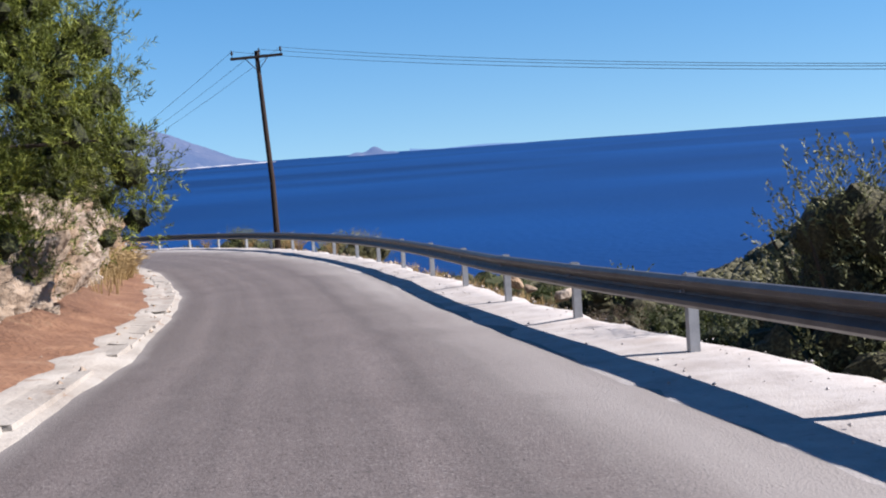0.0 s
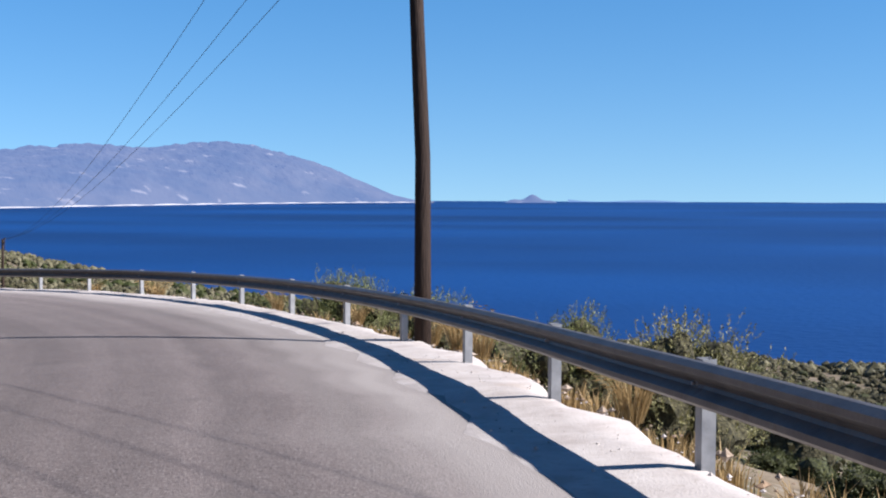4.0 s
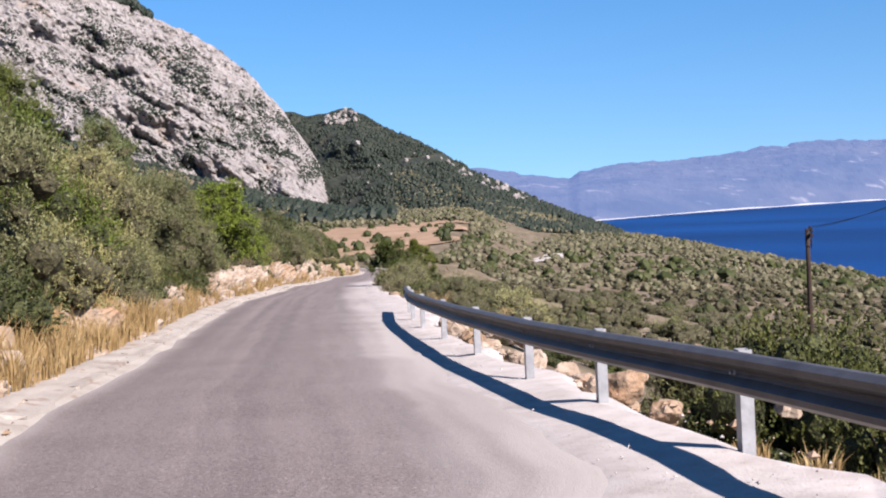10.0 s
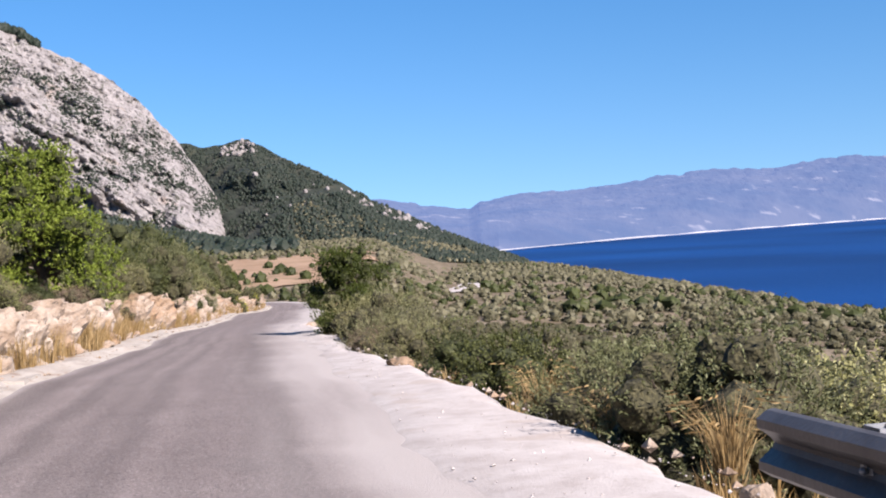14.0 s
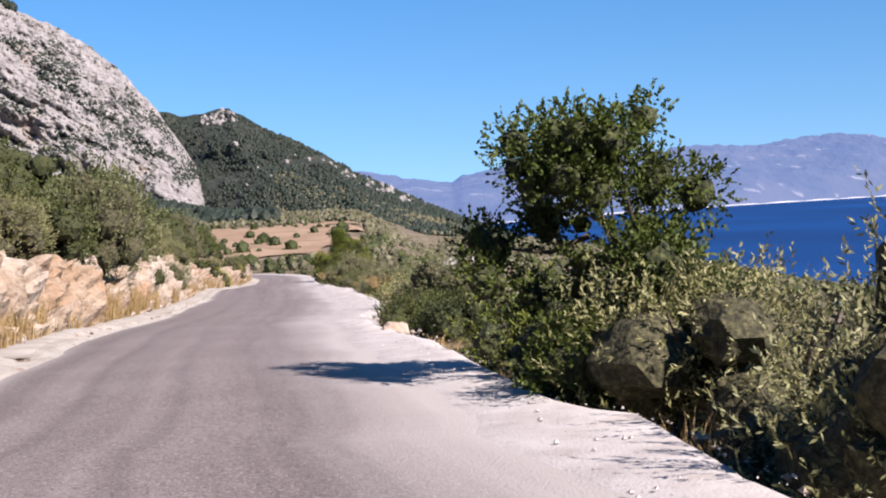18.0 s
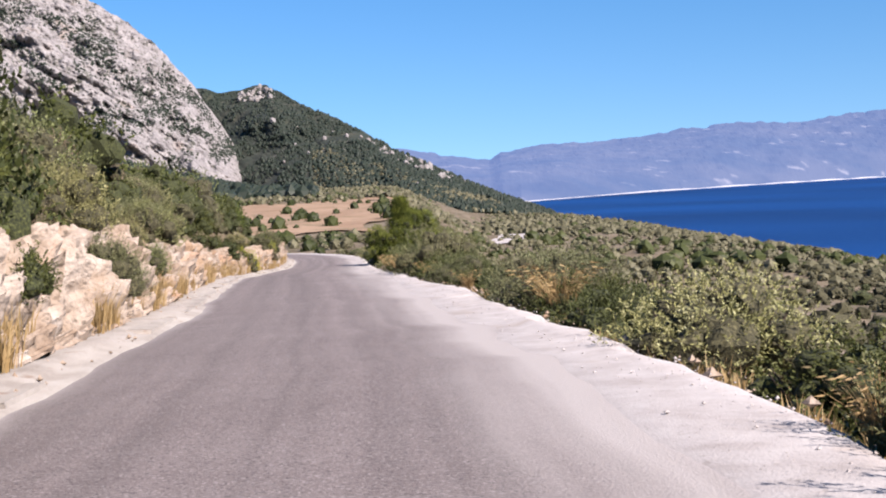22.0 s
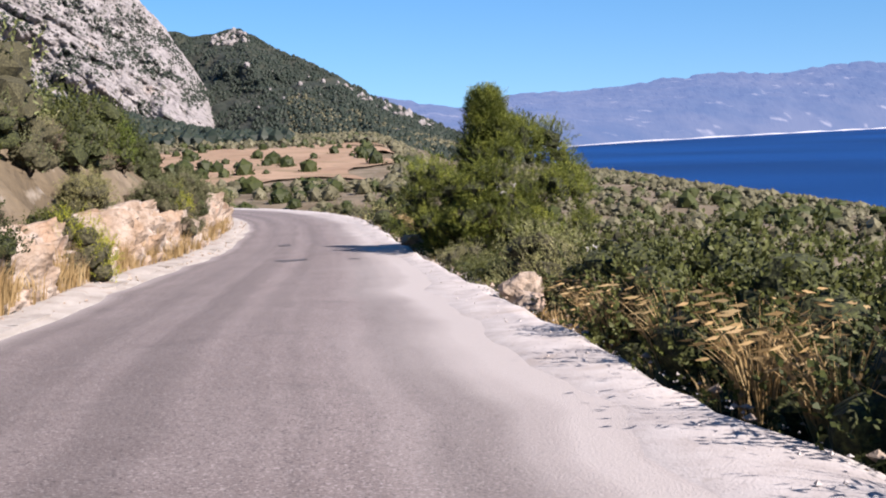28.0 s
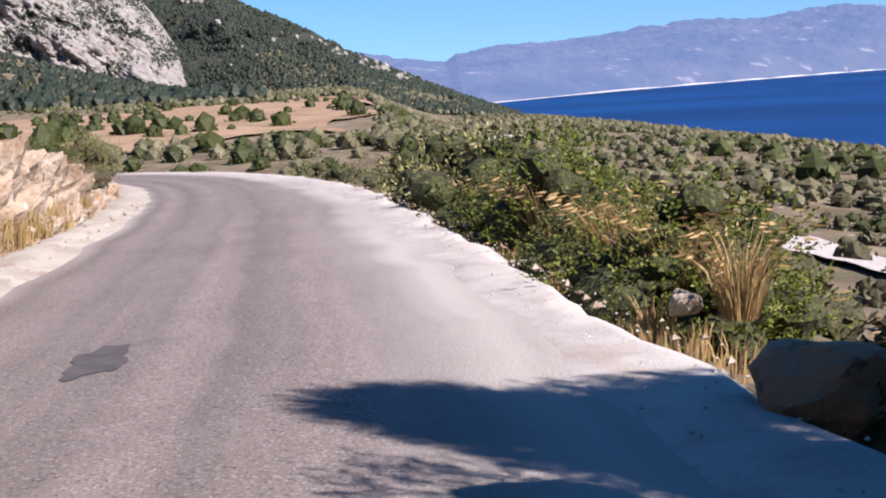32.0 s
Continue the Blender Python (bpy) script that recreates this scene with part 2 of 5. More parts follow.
def backdrop_material(name, dark, light, pale, haze_glow, scale=0.004):
    """Distant land seen through bright air: a plain backdrop with the haze painted on as emission."""
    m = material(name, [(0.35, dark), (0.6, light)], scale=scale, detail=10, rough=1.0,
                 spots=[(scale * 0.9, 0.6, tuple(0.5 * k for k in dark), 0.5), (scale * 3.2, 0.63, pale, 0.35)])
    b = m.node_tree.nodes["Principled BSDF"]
    # emission stands in for the haze; the land itself gives no light
    b.inputs["Emission Color"].default_value = (*haze_glow, 1)
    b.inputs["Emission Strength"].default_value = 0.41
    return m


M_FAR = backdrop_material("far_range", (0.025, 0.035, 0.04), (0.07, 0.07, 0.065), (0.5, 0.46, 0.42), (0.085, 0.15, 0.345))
# the islands' base colour is blued for haze as well
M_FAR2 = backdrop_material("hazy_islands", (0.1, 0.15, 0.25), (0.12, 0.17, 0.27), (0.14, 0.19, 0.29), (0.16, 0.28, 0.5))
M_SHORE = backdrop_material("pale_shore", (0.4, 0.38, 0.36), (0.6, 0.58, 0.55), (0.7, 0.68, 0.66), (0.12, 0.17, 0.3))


def leaf_material(name, dark, mid, light, translucent=0.22, tint=None, island=0.45):
    return material(name, [(0.15, dark), (0.5, mid), (0.85, light)], scale=1.7, detail=3, rough=0.6, island=island, spec=0.2,
                    translucent=translucent, tint=tint)


TINTS = [(0.62, 0.68, 0.58), (1.0, 1.0, 1.0), (1.4, 1.3, 1.1), (0.8, 0.95, 0.7)]
M_OLIVE = leaf_material("olive_leaves", (0.15, 0.155, 0.062), (0.285, 0.29, 0.135), (0.5, 0.5, 0.29), tint=TINTS)
M_DARKLEAF = leaf_material("dark_leaves", (0.05, 0.064, 0.017), (0.09, 0.11, 0.032), (0.15, 0.17, 0.055), tint=TINTS)
M_GREENLEAF = leaf_material("green_leaves", (0.075, 0.1, 0.016), (0.145, 0.185, 0.03), (0.24, 0.275, 0.058), tint=TINTS)
M_FRESH = leaf_material("fresh_green_leaves", (0.14, 0.2, 0.022), (0.29, 0.38, 0.045), (0.45, 0.54, 0.09), tint=TINTS)
M_PALE = leaf_material("pale_olive_leaves", (0.26, 0.26, 0.08), (0.5, 0.49, 0.2), (0.72, 0.7, 0.38))
M_LIME = leaf_material("lime_leaves", (0.28, 0.31, 0.02), (0.58, 0.6, 0.05), (0.82, 0.8, 0.14), 0.4)
M_PINE = leaf_material("pine_needles", (0.035, 0.05, 0.007), (0.14, 0.178, 0.025), (0.6, 0.64, 0.1), 0.16, island=0.3)
# dark core colour: the shade between the needles is painted in
M_INNER_SHADE_PINE = material("shaded_inner_needles", [(0.35, (0.01, 0.013, 0.004)), (0.5, (0.03, 0.037, 0.009)), (0.66, (0.1, 0.115, 0.025))], scale=20, detail=5, rough=0.9, bump=1.0, bump_scale=16)
M_DRYSHRUB = leaf_material("dry_twigs", (0.15, 0.1, 0.06), (0.3, 0.22, 0.145), (0.46, 0.37, 0.27), translucent=0.1)
M_STRAW = leaf_material("straw", (0.38, 0.24, 0.09), (0.6, 0.41, 0.18), (0.76, 0.58, 0.3), translucent=0.3)
# bush and crown cores: shade among the leaves put into the colour
M_INNER_SHADE = material("shaded_inner_growth", [(0.35, (0.03, 0.028, 0.012)), (0.5, (0.075, 0.07, 0.032)), (0.66, (0.17, 0.155, 0.075))], scale=22, detail=5, rough=0.9, bump=1.0,
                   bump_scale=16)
M_INNER_SHADE_GREEN = material("shaded_inner_foliage", [(0.35, (0.014, 0.018, 0.005)), (0.5, (0.045, 0.055, 0.015)), (0.66, (0.13, 0.145, 0.04))], scale=22, detail=5, rough=0.9, bump=1.0,
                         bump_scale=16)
M_BARK = material("bark", [(0.3, (0.06, 0.045, 0.032)), (0.7, (0.15, 0.115, 0.085))], scale=6, rough=0.95, bump=0.8, bump_scale=14)
M_POLE = material("creosoted_wood", [(0.3, (0.026, 0.013, 0.009)), (0.7, (0.062, 0.034, 0.022))], scale=5, rough=0.85, bump=0.5,
                  bump_scale=10, stretch=(4, 4, 0.4))
M_ZINC = material("galvanised_steel", [(0.3, (0.52, 0.54, 0.57)), (0.7, (0.8, 0.82, 0.85))], scale=6, rough=0.5, metal=0.7, bump=0.1)
M_BEAM = material("weathered_beam_steel", [(0.3, (0.2, 0.175, 0.16)), (0.7, (0.34, 0.31, 0.29))], scale=3, detail=8, rough=0.5, metal=0.6,
                  bump=0.15, bump_scale=30, spots=[(3.0, 0.64, (0.2, 0.11, 0.06), 0.5)])
M_WIRE = material("wire", [(0.3, (0.02, 0.02, 0.02)), (0.7, (0.03, 0.03, 0.03))], rough=0.6)
M_CERAMIC = material("ceramic", [(0.3, (0.05, 0.03, 0.02)), (0.7, (0.07, 0.045, 0.03))], rough=0.25)


# ---------------------------------------------------------------- helpers
def mesh_of(name, verts, faces, mat, smooth=False, mats=None):
    me = bpy.data.meshes.new(name)
    me.from_pydata([tuple(map(float, v)) for v in verts] if not isinstance(verts, np.ndarray) else verts.tolist(), [],
                   faces.tolist() if isinstance(faces, np.ndarray) else faces)
    me.materials.append(mat)
    if smooth:
        me.polygons.foreach_set("use_smooth", [True] * len(me.polygons))
    me.update()
    return me


def part(name, me, parent, label=""):
    ob = new(name, me)
    ob.parent = parent
    if label:
        ob["label"] = label
    return ob


def grid_faces(nu, nv):
    i = np.arange(nu - 1)[:, None] * nv + np.arange(nv - 1)[None, :]
    i = i.ravel()
    return np.stack([i, i + nv, i + nv + 1, i + 1], 1)


def hashed(ix, iy, seed):
    h = (ix.astype(np.int64) * 374761393 + iy.astype(np.int64) * 668265263 + seed * 1274126177) & 0x7FFFFFFF
    h = ((h ^ (h >> 13)) * 1274126177) & 0x7FFFFFFF
    return ((h ^ (h >> 16)) & 0xFFFF) / 65535.0


def vnoise(x, y, seed=0):
    ix, iy = np.floor(x), np.floor(y)
    fx, fy = x - ix, y - iy
    fx, fy = fx * fx * (3 - 2 * fx), fy * fy * (3 - 2 * fy)
    a, b = hashed(ix, iy, seed), hashed(ix + 1, iy, seed)
    c, d = hashed(ix, iy + 1, seed), hashed(ix + 1, iy + 1, seed)
    return (a + (b - a) * fx) * (1 - fy) + (c + (d - c) * fx) * fy


def fbm(x, y, octaves=4, seed=0):
    """About -1 to 1."""
    out, amp, total = 0.0, 1.0, 0.0
    for k in range(octaves):
        out = out + amp * (vnoise(x * 2 ** k + 17.3 * k, y * 2 ** k - 9.1 * k, seed + k) * 2 - 1)
        total += amp
        amp *= 0.5
    return out / total * 1.6


def sstep(x):
    x = np.clip(x, 0, 1)
    return x * x * (3 - 2 * x)


# ---------------------------------------------------------------- the road's line
ROAD = np.array([
    (0.05, -40.0, 2.8), (0.05, -16.0, 1.14), (0.05, -4.1, 0.30), (-0.1, 8.0, -0.53), (-0.6, 19.9, -1.27), (-1.85, 32.0, -1.87),
    (-3.85, 43.7, -2.45), (-7.35, 55.1, -3.02), (-13.4, 65.6, -3.56), (-20.6, 75.0, -4.08), (-28.2, 84.2, -4.66), (-36.3, 93.3, -5.19),
    (-44.5, 102.4, -5.70), (-52.3, 111.1, -6.17), (-60.0, 120.1, -6.56), (-67.7, 129.5, -6.98), (-75.2, 138.9, -7.5), (-82.4, 148.4, -8.06),
    (-89.6, 157.7, -8.58), (-96.9, 167.1, -9.07), (-104.3, 176.7, -9.62), (-111.6, 186.3, -10.25), (-118.6, 196.1, -10.95),
    (-125.8, 206.0, -11.45), (-133.5, 216.2, -11.95), (-142.5, 227.3, -12.4), (-152.8, 238.0, -12.9), (-165.0, 248.0, -13.4),
    (-179.5, 256.3, -13.9), (-196.0, 262.5, -14.4), (-214.0, 266.5, -14.8), (-233.0, 268.5, -15.2)])


def spline(points, step):
    p = np.vstack([2 * points[0] - points[1], points, 2 * points[-1] - points[-2]])
    out = []
    for k in range(1, len(p) - 2):
        t = np.linspace(0, 1, 24, endpoint=False)[:, None]
        a, b, c, d = p[k - 1], p[k], p[k + 1], p[k + 2]
        out.append(0.5 * (2 * b + (c - a) * t + (2 * a - 5 * b + 4 * c - d) * t ** 2 + (3 * b - a - 3 * c + d) * t ** 3))
    q = np.vstack(out + [p[-2][None]])
    s = np.r_[0, np.cumsum(np.linalg.norm(np.diff(q[:, :2], axis=0), axis=1))]
    u = np.arange(0, s[-1], step)
    return np.stack([np.interp(u, s, q[:, k]) for k in range(q.shape[1])], 1), u


LINE, LS = spline(ROAD, 0.5)
LS = LS - LS[np.argmin(np.hypot(LINE[:, 0], LINE[:, 1]))]
TAN = np.gradient(LINE[:, :2], axis=0)
TAN /= np.linalg.norm(TAN, axis=1, keepdims=True)
LEFT = np.stack([-TAN[:, 1], TAN[:, 0]], 1)


def on_road(s, n, dz=0.0):
    """World places for distances s along the road and n to its left."""
    s, n = np.broadcast_arrays(np.asarray(s, float), np.asarray(n, float))
    x = np.interp(s, LS, LINE[:, 0]) + n * np.interp(s, LS, LEFT[:, 0])
    y = np.interp(s, LS, LINE[:, 1]) + n * np.interp(s, LS, LEFT[:, 1])
    return np.stack([x, y, np.interp(s, LS, LINE[:, 2]) + dz], -1)


def road_coords(x, y):
    """s, n and the road's height for world places."""
    x, y = np.ravel(x).astype(float), np.ravel(y).astype(float)
    s, n, z = np.empty_like(x), np.empty_like(x), np.empty_like(x)
    sub = slice(None, None, 2)
    lx, ly, lz, ls, lf = LINE[sub, 0], LINE[sub, 1], LINE[sub, 2], LS[sub], LEFT[sub]
    for a in range(0, len(x), 4000):
        b = slice(a, a + 4000)
        k = np.argmin((x[b, None] - lx) ** 2 + (y[b, None] - ly) ** 2, 1)
        dx, dy = x[b] - lx[k], y[b] - ly[k]
        side = dx * lf[k, 0] + dy * lf[k, 1]
        s[b], z[b] = ls[k] + dx * lf[k, 1] - dy * lf[k, 0], lz[k]
        n[b] = np.where(side >= 0, 1, -1) * np.hypot(dx, dy)
    return s, n, z


def edge_left(s):
    return np.interp(s, [0, 25, 29, 38, 47, 60, 87, 99, 114, 120, 128, 138, 145, 150, 163, 172, 183, 192, 201, 210, 225, 238, 243, 248, 252, 263, 280, 300],
                     [2.7, 2.5, 2.6, 2.95, 3.1, 3.1, 2.93, 3.55, 3.55, 3.72, 3.7, 3.7, 3.2, 2.85, 3.2, 2.87, 2.8, 2.8, 3.1, 3.38, 4.0, 4.3, 4.05, 3.6, 3.35, 3.35, 3.1, 2.6])


def edge_right(s):
    return np.interp(s, [-9, 4, 9, 15, 22, 35, 45, 53, 58, 61, 67, 77, 84, 86, 89, 95, 112, 120, 133, 141, 146, 150, 160, 166, 172, 178, 190, 197, 213, 225, 234, 241, 251, 258, 274, 300, 320],
                     [3.0, 2.8, 2.55, 2.25, 2.05, 2.0, 2.1, 2.28, 2.5, 2.7, 3.35, 3.35, 2.4, 2.07, 1.75, 1.4, 1.42, 1.55, 1.8, 1.77, 1.65, 1.45, 1.38, 1.46, 1.96, 2.25, 1.95, 2.1, 2.2, 1.9, 1.7, 1.9, 1.5, 1.5, 1.7, 2.4, 3.0])


def outer_right(s):
    return np.interp(s, [-9, 4, 9, 15, 21, 35, 45, 51, 56, 58, 63, 70, 76, 80, 84, 88, 93, 101, 109, 112, 118, 131, 138, 141, 147, 150, 157, 165, 167, 170, 175, 181, 190, 198, 202, 209, 220, 234, 238, 245, 257, 271, 290, 320],
                     [4.7, 4.4, 4.1, 3.6, 3.3, 3.3, 3.35, 3.65, 3.8, 4.0, 4.4, 5.0, 4.9, 4.4, 3.75, 3.35, 2.95, 2.5, 2.4, 2.6, 3.0, 3.2, 2.8, 2.5, 2.5, 2.37, 2.33, 2.05, 2.2, 2.7, 3.05, 3.12, 3.35, 3.4, 3.05, 2.9, 2.7, 2.62, 2.48, 2.2, 2.2, 2.4, 3.0, 3.6])


def verge(s):
    return np.interp(s, [0, 36, 46, 60], [1.7, 1.7, 0.9, 0.75])



def bank_height(s):
    return np.interp(s, [-40, 10, 24, 31, 40, 45, 49, 58, 80, 100, 125, 150, 175, 195, 215, 235, 250, 268, 285, 300],
                     [1.5, 1.5, 1.5, 2.6, 3.6, 3.3, 1.2, 0.5, 0.6, 0.8, 0.9, 1.3, 1.6, 1.7, 1.5, 1.2, 1.5, 1.7, 0.8, 0.4])


# ---------------------------------------------------------------- the land
EYE = (-50.0, 110.0)
SEA_Z = -45.0


def coast(a):
    """Distance of the shore from the middle of the walk; a in degrees to the left of +y."""
    return np.interp(a, [-180, -120, -60, -30, -14, 0, 7, 11, 15, 19, 22, 25, 28, 34, 40, 180],
                     [840, 390, 280, 270, 305, 375, 435, 480, 555, 685, 850, 1150, 1500, 2000, 6000, 6000])


def land_height(x, y):
    x, y = np.ravel(x).astype(float), np.ravel(y).astype(float)
    s, n, zr = road_coords(x, y)
    rough = fbm(x / 9, y / 9, 4, 3) * 0.35 + fbm(x / 45, y / 45, 4, 8) * 1.3
    r = np.hypot(x - EYE[0], y - EYE[1])
    a = np.degrees(np.arctan2(-(x - EYE[0]), y - EYE[1]))
    far = np.maximum(coast(a) - r, 0)
    # seaward side
    d = np.maximum(-n - outer_right(s), 0)
    drop = 0.25 * sstep(d / 0.5) + 6.6 * (1 - np.exp(-d / 17))
    frac = d / (d + far + 1e-6)
    right = zr - drop + (SEA_Z - (zr - 6.9)) * frac ** 1.05 + rough * sstep(d / 12) * (1 - frac)
    right = np.where(far <= 0, SEA_Z - np.minimum(4, 0.03 * np.maximum(r - coast(a), 0)), right)
    # hillside
    e = np.maximum(n - edge_left(s) - verge(s), 0)
    open_field = sstep((s - 262) / 25)
    slope = 10.0 * (1 - np.exp(-e / 18)) * (1 - open_field) + 0.6 * open_field * sstep(e / 30)
    left = zr + (bank_height(s) - 0.3) * sstep((e - 1.5) / 1.5) + slope * sstep((e - 1.0) / 3) + rough * sstep(e / 8) + np.clip(e - 60, 0, 900) * 0.014
    left = np.where((a > 27) | (a < -100), left, np.minimum(left, np.maximum(right, zr)))
    z = np.where(n > 0, left, right)
    # the wide valley floor ahead, and the apron that climbs to the mountain
    ahead = sstep((y - 262) / 30 + np.clip(n, -40, 0) * 0) * sstep((a - 31) / 4)
    valley = -15.6 + rough * 0.6 + np.clip(r - 270, 0, 780) * 0.0115
    z = z + (valley - z) * ahead * sstep((np.abs(n) - 6) / 25)
    foot = -5 + 1950 * np.tan(np.radians(np.interp(a, [34, 38, 41, 44.5, 47.6, 52, 60, 112], [-1.4, -1.0, 0.0, 0.8, 1.7, 3.2, 5.0, 8])))
    z = z + np.where(a > 30, sstep((a - 30) / 6) * sstep((r - 500) / 1450) ** 1.2 * np.maximum(foot + 14, 0), 0)
    # a low headland down on the shore
    z = z + 15 * np.exp(-((x - 150) ** 2 + (y - 288) ** 2) / 34.0 ** 2) + 14 * np.exp(-((x - 128) ** 2 + (y - 314) ** 2) / 24.0 ** 2) + 6 * np.exp(-((x - 172) ** 2 + (y - 255) ** 2) / 36.0 ** 2)
    # under the road and its verges the land is cut away
    inside = (n < edge_left(s) + verge(s) + 2.6) & (n > -outer_right(s) - 0.1)
    return np.where(inside, zr - 0.45, z)


def axis(lo, hi, step, reach):
    core = list(np.arange(lo, hi + step, step))
    g, w, v = step, [], lo
    while v > -reach:
        g *= 1.09
        v -= g
        w.append(v)
    e, g, v = [], step, core[-1]
    while v < reach:
        g *= 1.09
        v += g
        e.append(v)
    return np.array(w[::-1] + core + e)


XS, YS = axis(-235, 75, 1.6, 4900), axis(-40, 300, 1.6, 4900)
gx, gy = np.meshgrid(XS, YS, indexing="ij")
gz = land_height(gx, gy)
gnd = np.stack([gx.ravel(), gy.ravel(), gz], 1)
ground = tagged(new("ground", mesh_of("ground", gnd, grid_faces(len(XS), len(YS)), M_GROUND, smooth=True)),
                "dry stony hillside with sparse scrub falling to the sea", "ground", kind="structure")


def land_at(x, y):
    return land_height(np.array([x]), np.array([y]))[0] if np.isscalar(x) else land_height(x, y)


sx = np.linspace(-4950, 4950, 60)
wx, wy = np.meshgrid(sx, sx, indexing="ij")
tagged(new("sea", mesh_of("sea", np.stack([wx.ravel(), wy.ravel(), np.full(wx.size, SEA_Z)], 1), grid_faces(60, 60), M_SEA)),
       "deep blue calm sea reaching the horizon", "sea", kind="structure")


# ---------------------------------------------------------------- road and verges
def strip(name, s, cols, mat):
    """A sheet along the road. cols: functions of s that give n and height above the road."""
    v = np.stack([on_road(s, c[0](s), 0) + np.stack([0 * s, 0 * s, c[1](s)], -1) for c in cols], 1)
    return mesh_of(name, v.reshape(-1, 3), grid_faces(len(s), len(cols))[:, ::-1], mat, smooth=True)


SS = np.arange(-38, LS[-1] - 1, 0.5)


def wob(seed, amp, size=2.0):
    return lambda s: fbm(s / size, s * 0 + seed, 3, seed) * amp


w1, w2, w3 = wob(1, 0.10), wob(2, 0.16, 1.3), wob(3, 0.1, 3.0)
crown = lambda k: (lambda s, k=k: 0 * s + 0.05 * (1 - (2 * k - 1) ** 2))
cols = [(lambda s, k=k: (edge_left(s) + w1(s)) * (1 - k) - (edge_right(s) + w2(s)) * k, crown(k)) for k in np.linspace(0, 1, 9)]
road_me = strip("road", SS, cols, M_ASPHALT)
uv = road_me.uv_layers.new(name="along")
lv = np.empty(len(road_me.loops), dtype=np.int32)
road_me.loops.foreach_get("vertex_index", lv)
uv.data.foreach_set("uv", np.stack([(lv % 9) / 8 * 6.0, SS[lv // 9]], 1).ravel())
tagged(new("road", road_me), "worn grey asphalt road with dusty edges", "road", kind="structure")
cols = [(lambda s: -(edge_right(s) + w2(s)) + 0.12, lambda s: 0 * s - 0.03),
        (lambda s: -(edge_right(s) + w2(s)) - 0.03, lambda s: 0 * s + 0.012 + w3(s) * 0.05),
        (lambda s: -(edge_right(s) * 0.65 + outer_right(s) * 0.35) + w3(s), lambda s: 0.02 + w3(s) * 0.2),
        (lambda s: -(edge_right(s) * 0.3 + outer_right(s) * 0.7) + w1(s), lambda s: 0.04 + w2(s) * 0.2),
        (lambda s: -outer_right(s) + 0.1 + w2(s), lambda s: 0.03 + w1(s) * 0.3),
        (lambda s: -outer_right(s) - 0.06 + w2(s) * 1.2, lambda s: -0.1 + w3(s) * 0.6),
        (lambda s: -outer_right(s) - 0.3 + w1(s), lambda s: -0.75 + w2(s))]
tagged(new("gravel_shoulder", strip("gravel_shoulder", SS, cols, M_GRAVEL)), "white crushed gravel shoulder with a crumbling edge",
       "shoulder", kind="structure")
cols = [(lambda s: edge_left(s) + w1(s) - 0.1, lambda s: 0 * s - 0.04), (lambda s: edge_left(s) + w1(s) + 0.02, lambda s: 0 * s + 0.03),
        (lambda s: edge_left(s) + 0.3 + w1(s), lambda s: 0.05 + w2(s) * 0.2), (lambda s: edge_left(s) + 0.36 + w1(s), lambda s: 0.1 + w2(s) * 0.2),
        (lambda s: edge_left(s) + 0.75 + w2(s), lambda s: 0.13 + w3(s) * 0.4), (lambda s: edge_left(s) + 1.1 + w2(s), lambda s: 0 * s + 0.1)]
tagged(new("verge", strip("verge", SS, cols, M_CONCRETE)), "pale broken concrete gutter and gravel verge", "verge", kind="structure")

# red soil washed down at the first bend
ES = np.arange(-38, 46, 0.5)
cols = [(lambda s: edge_left(s) + 0.62 + w2(s), lambda s: 0.1 + w3(s) * 0.3), (lambda s: edge_left(s) + 0.8 + w2(s), lambda s: 0.17 + w3(s) * 0.5),
        (lambda s: edge_left(s) + 1.3 + w2(s), lambda s: 0.24 + w1(s) * 0.8), (lambda s: edge_left(s) + 1.9 + w2(s), lambda s: 0.5 + w1(s)),
        (lambda s: edge_left(s) + 2.4, lambda s: 0 * s + 0.2)]
tagged(new("soil_strip", strip("soil_strip", ES, cols, M_EARTH)), "red-brown bare soil below the rock cutting", "soil", kind="structure")

# rocky cutting beside the road
BS = np.arange(-38, 300, 0.14)
ROWS = 34
bv = []
for k in np.linspace(0, 1, ROWS):
    h = bank_height(BS)
    arc = k * (1.6 + h)
    n = edge_left(BS) + verge(BS) + 0.1 + (1.2 + 0.35 * fbm(BS / 5, BS * 0, 2, 40)) * k + 1.8 * k ** 3
    hz = 0.05 + h * sstep(k * 1.3) - 0.7 * sstep((k - 0.86) / 0.14)
    amp = np.sin(np.pi * min(0.08 + k * 1.02, 1)) * np.minimum(0.35 + h / 2.2, 1.3)
    big = np.abs(fbm(BS / 1.9, arc / 1.4, 3, 41)) * 1.3 - 0.35
    step = np.round(fbm(BS / 0.7 + arc * 0.5, arc / 0.5, 2, 47) * 3) / 3
    fine = fbm(BS / 0.42, arc / 0.3, 4, 45)
    crag = 0.5 - np.abs(fbm(BS / 0.75, arc / 0.6, 4, 49)) * 1.2
    q = on_road(BS, n - (big * 0.42 + step * 0.1 + fine * 0.26 + crag * 0.34) * amp, 0)
    q[:, 2] += hz + (big * 0.34 + fine * 0.22 + step * 0.04 + crag * 0.22) * amp
    bv.append(q)
bv = np.stack(bv, 1).reshape(-1, 3)
tagged(new("rock_bank", mesh_of("rock_bank", bv, grid_faces(len(BS), ROWS)[:, ::-1], M_ROCK)),
       "cut bank of cream and rust limestone beside the road", "rock bank", kind="structure")



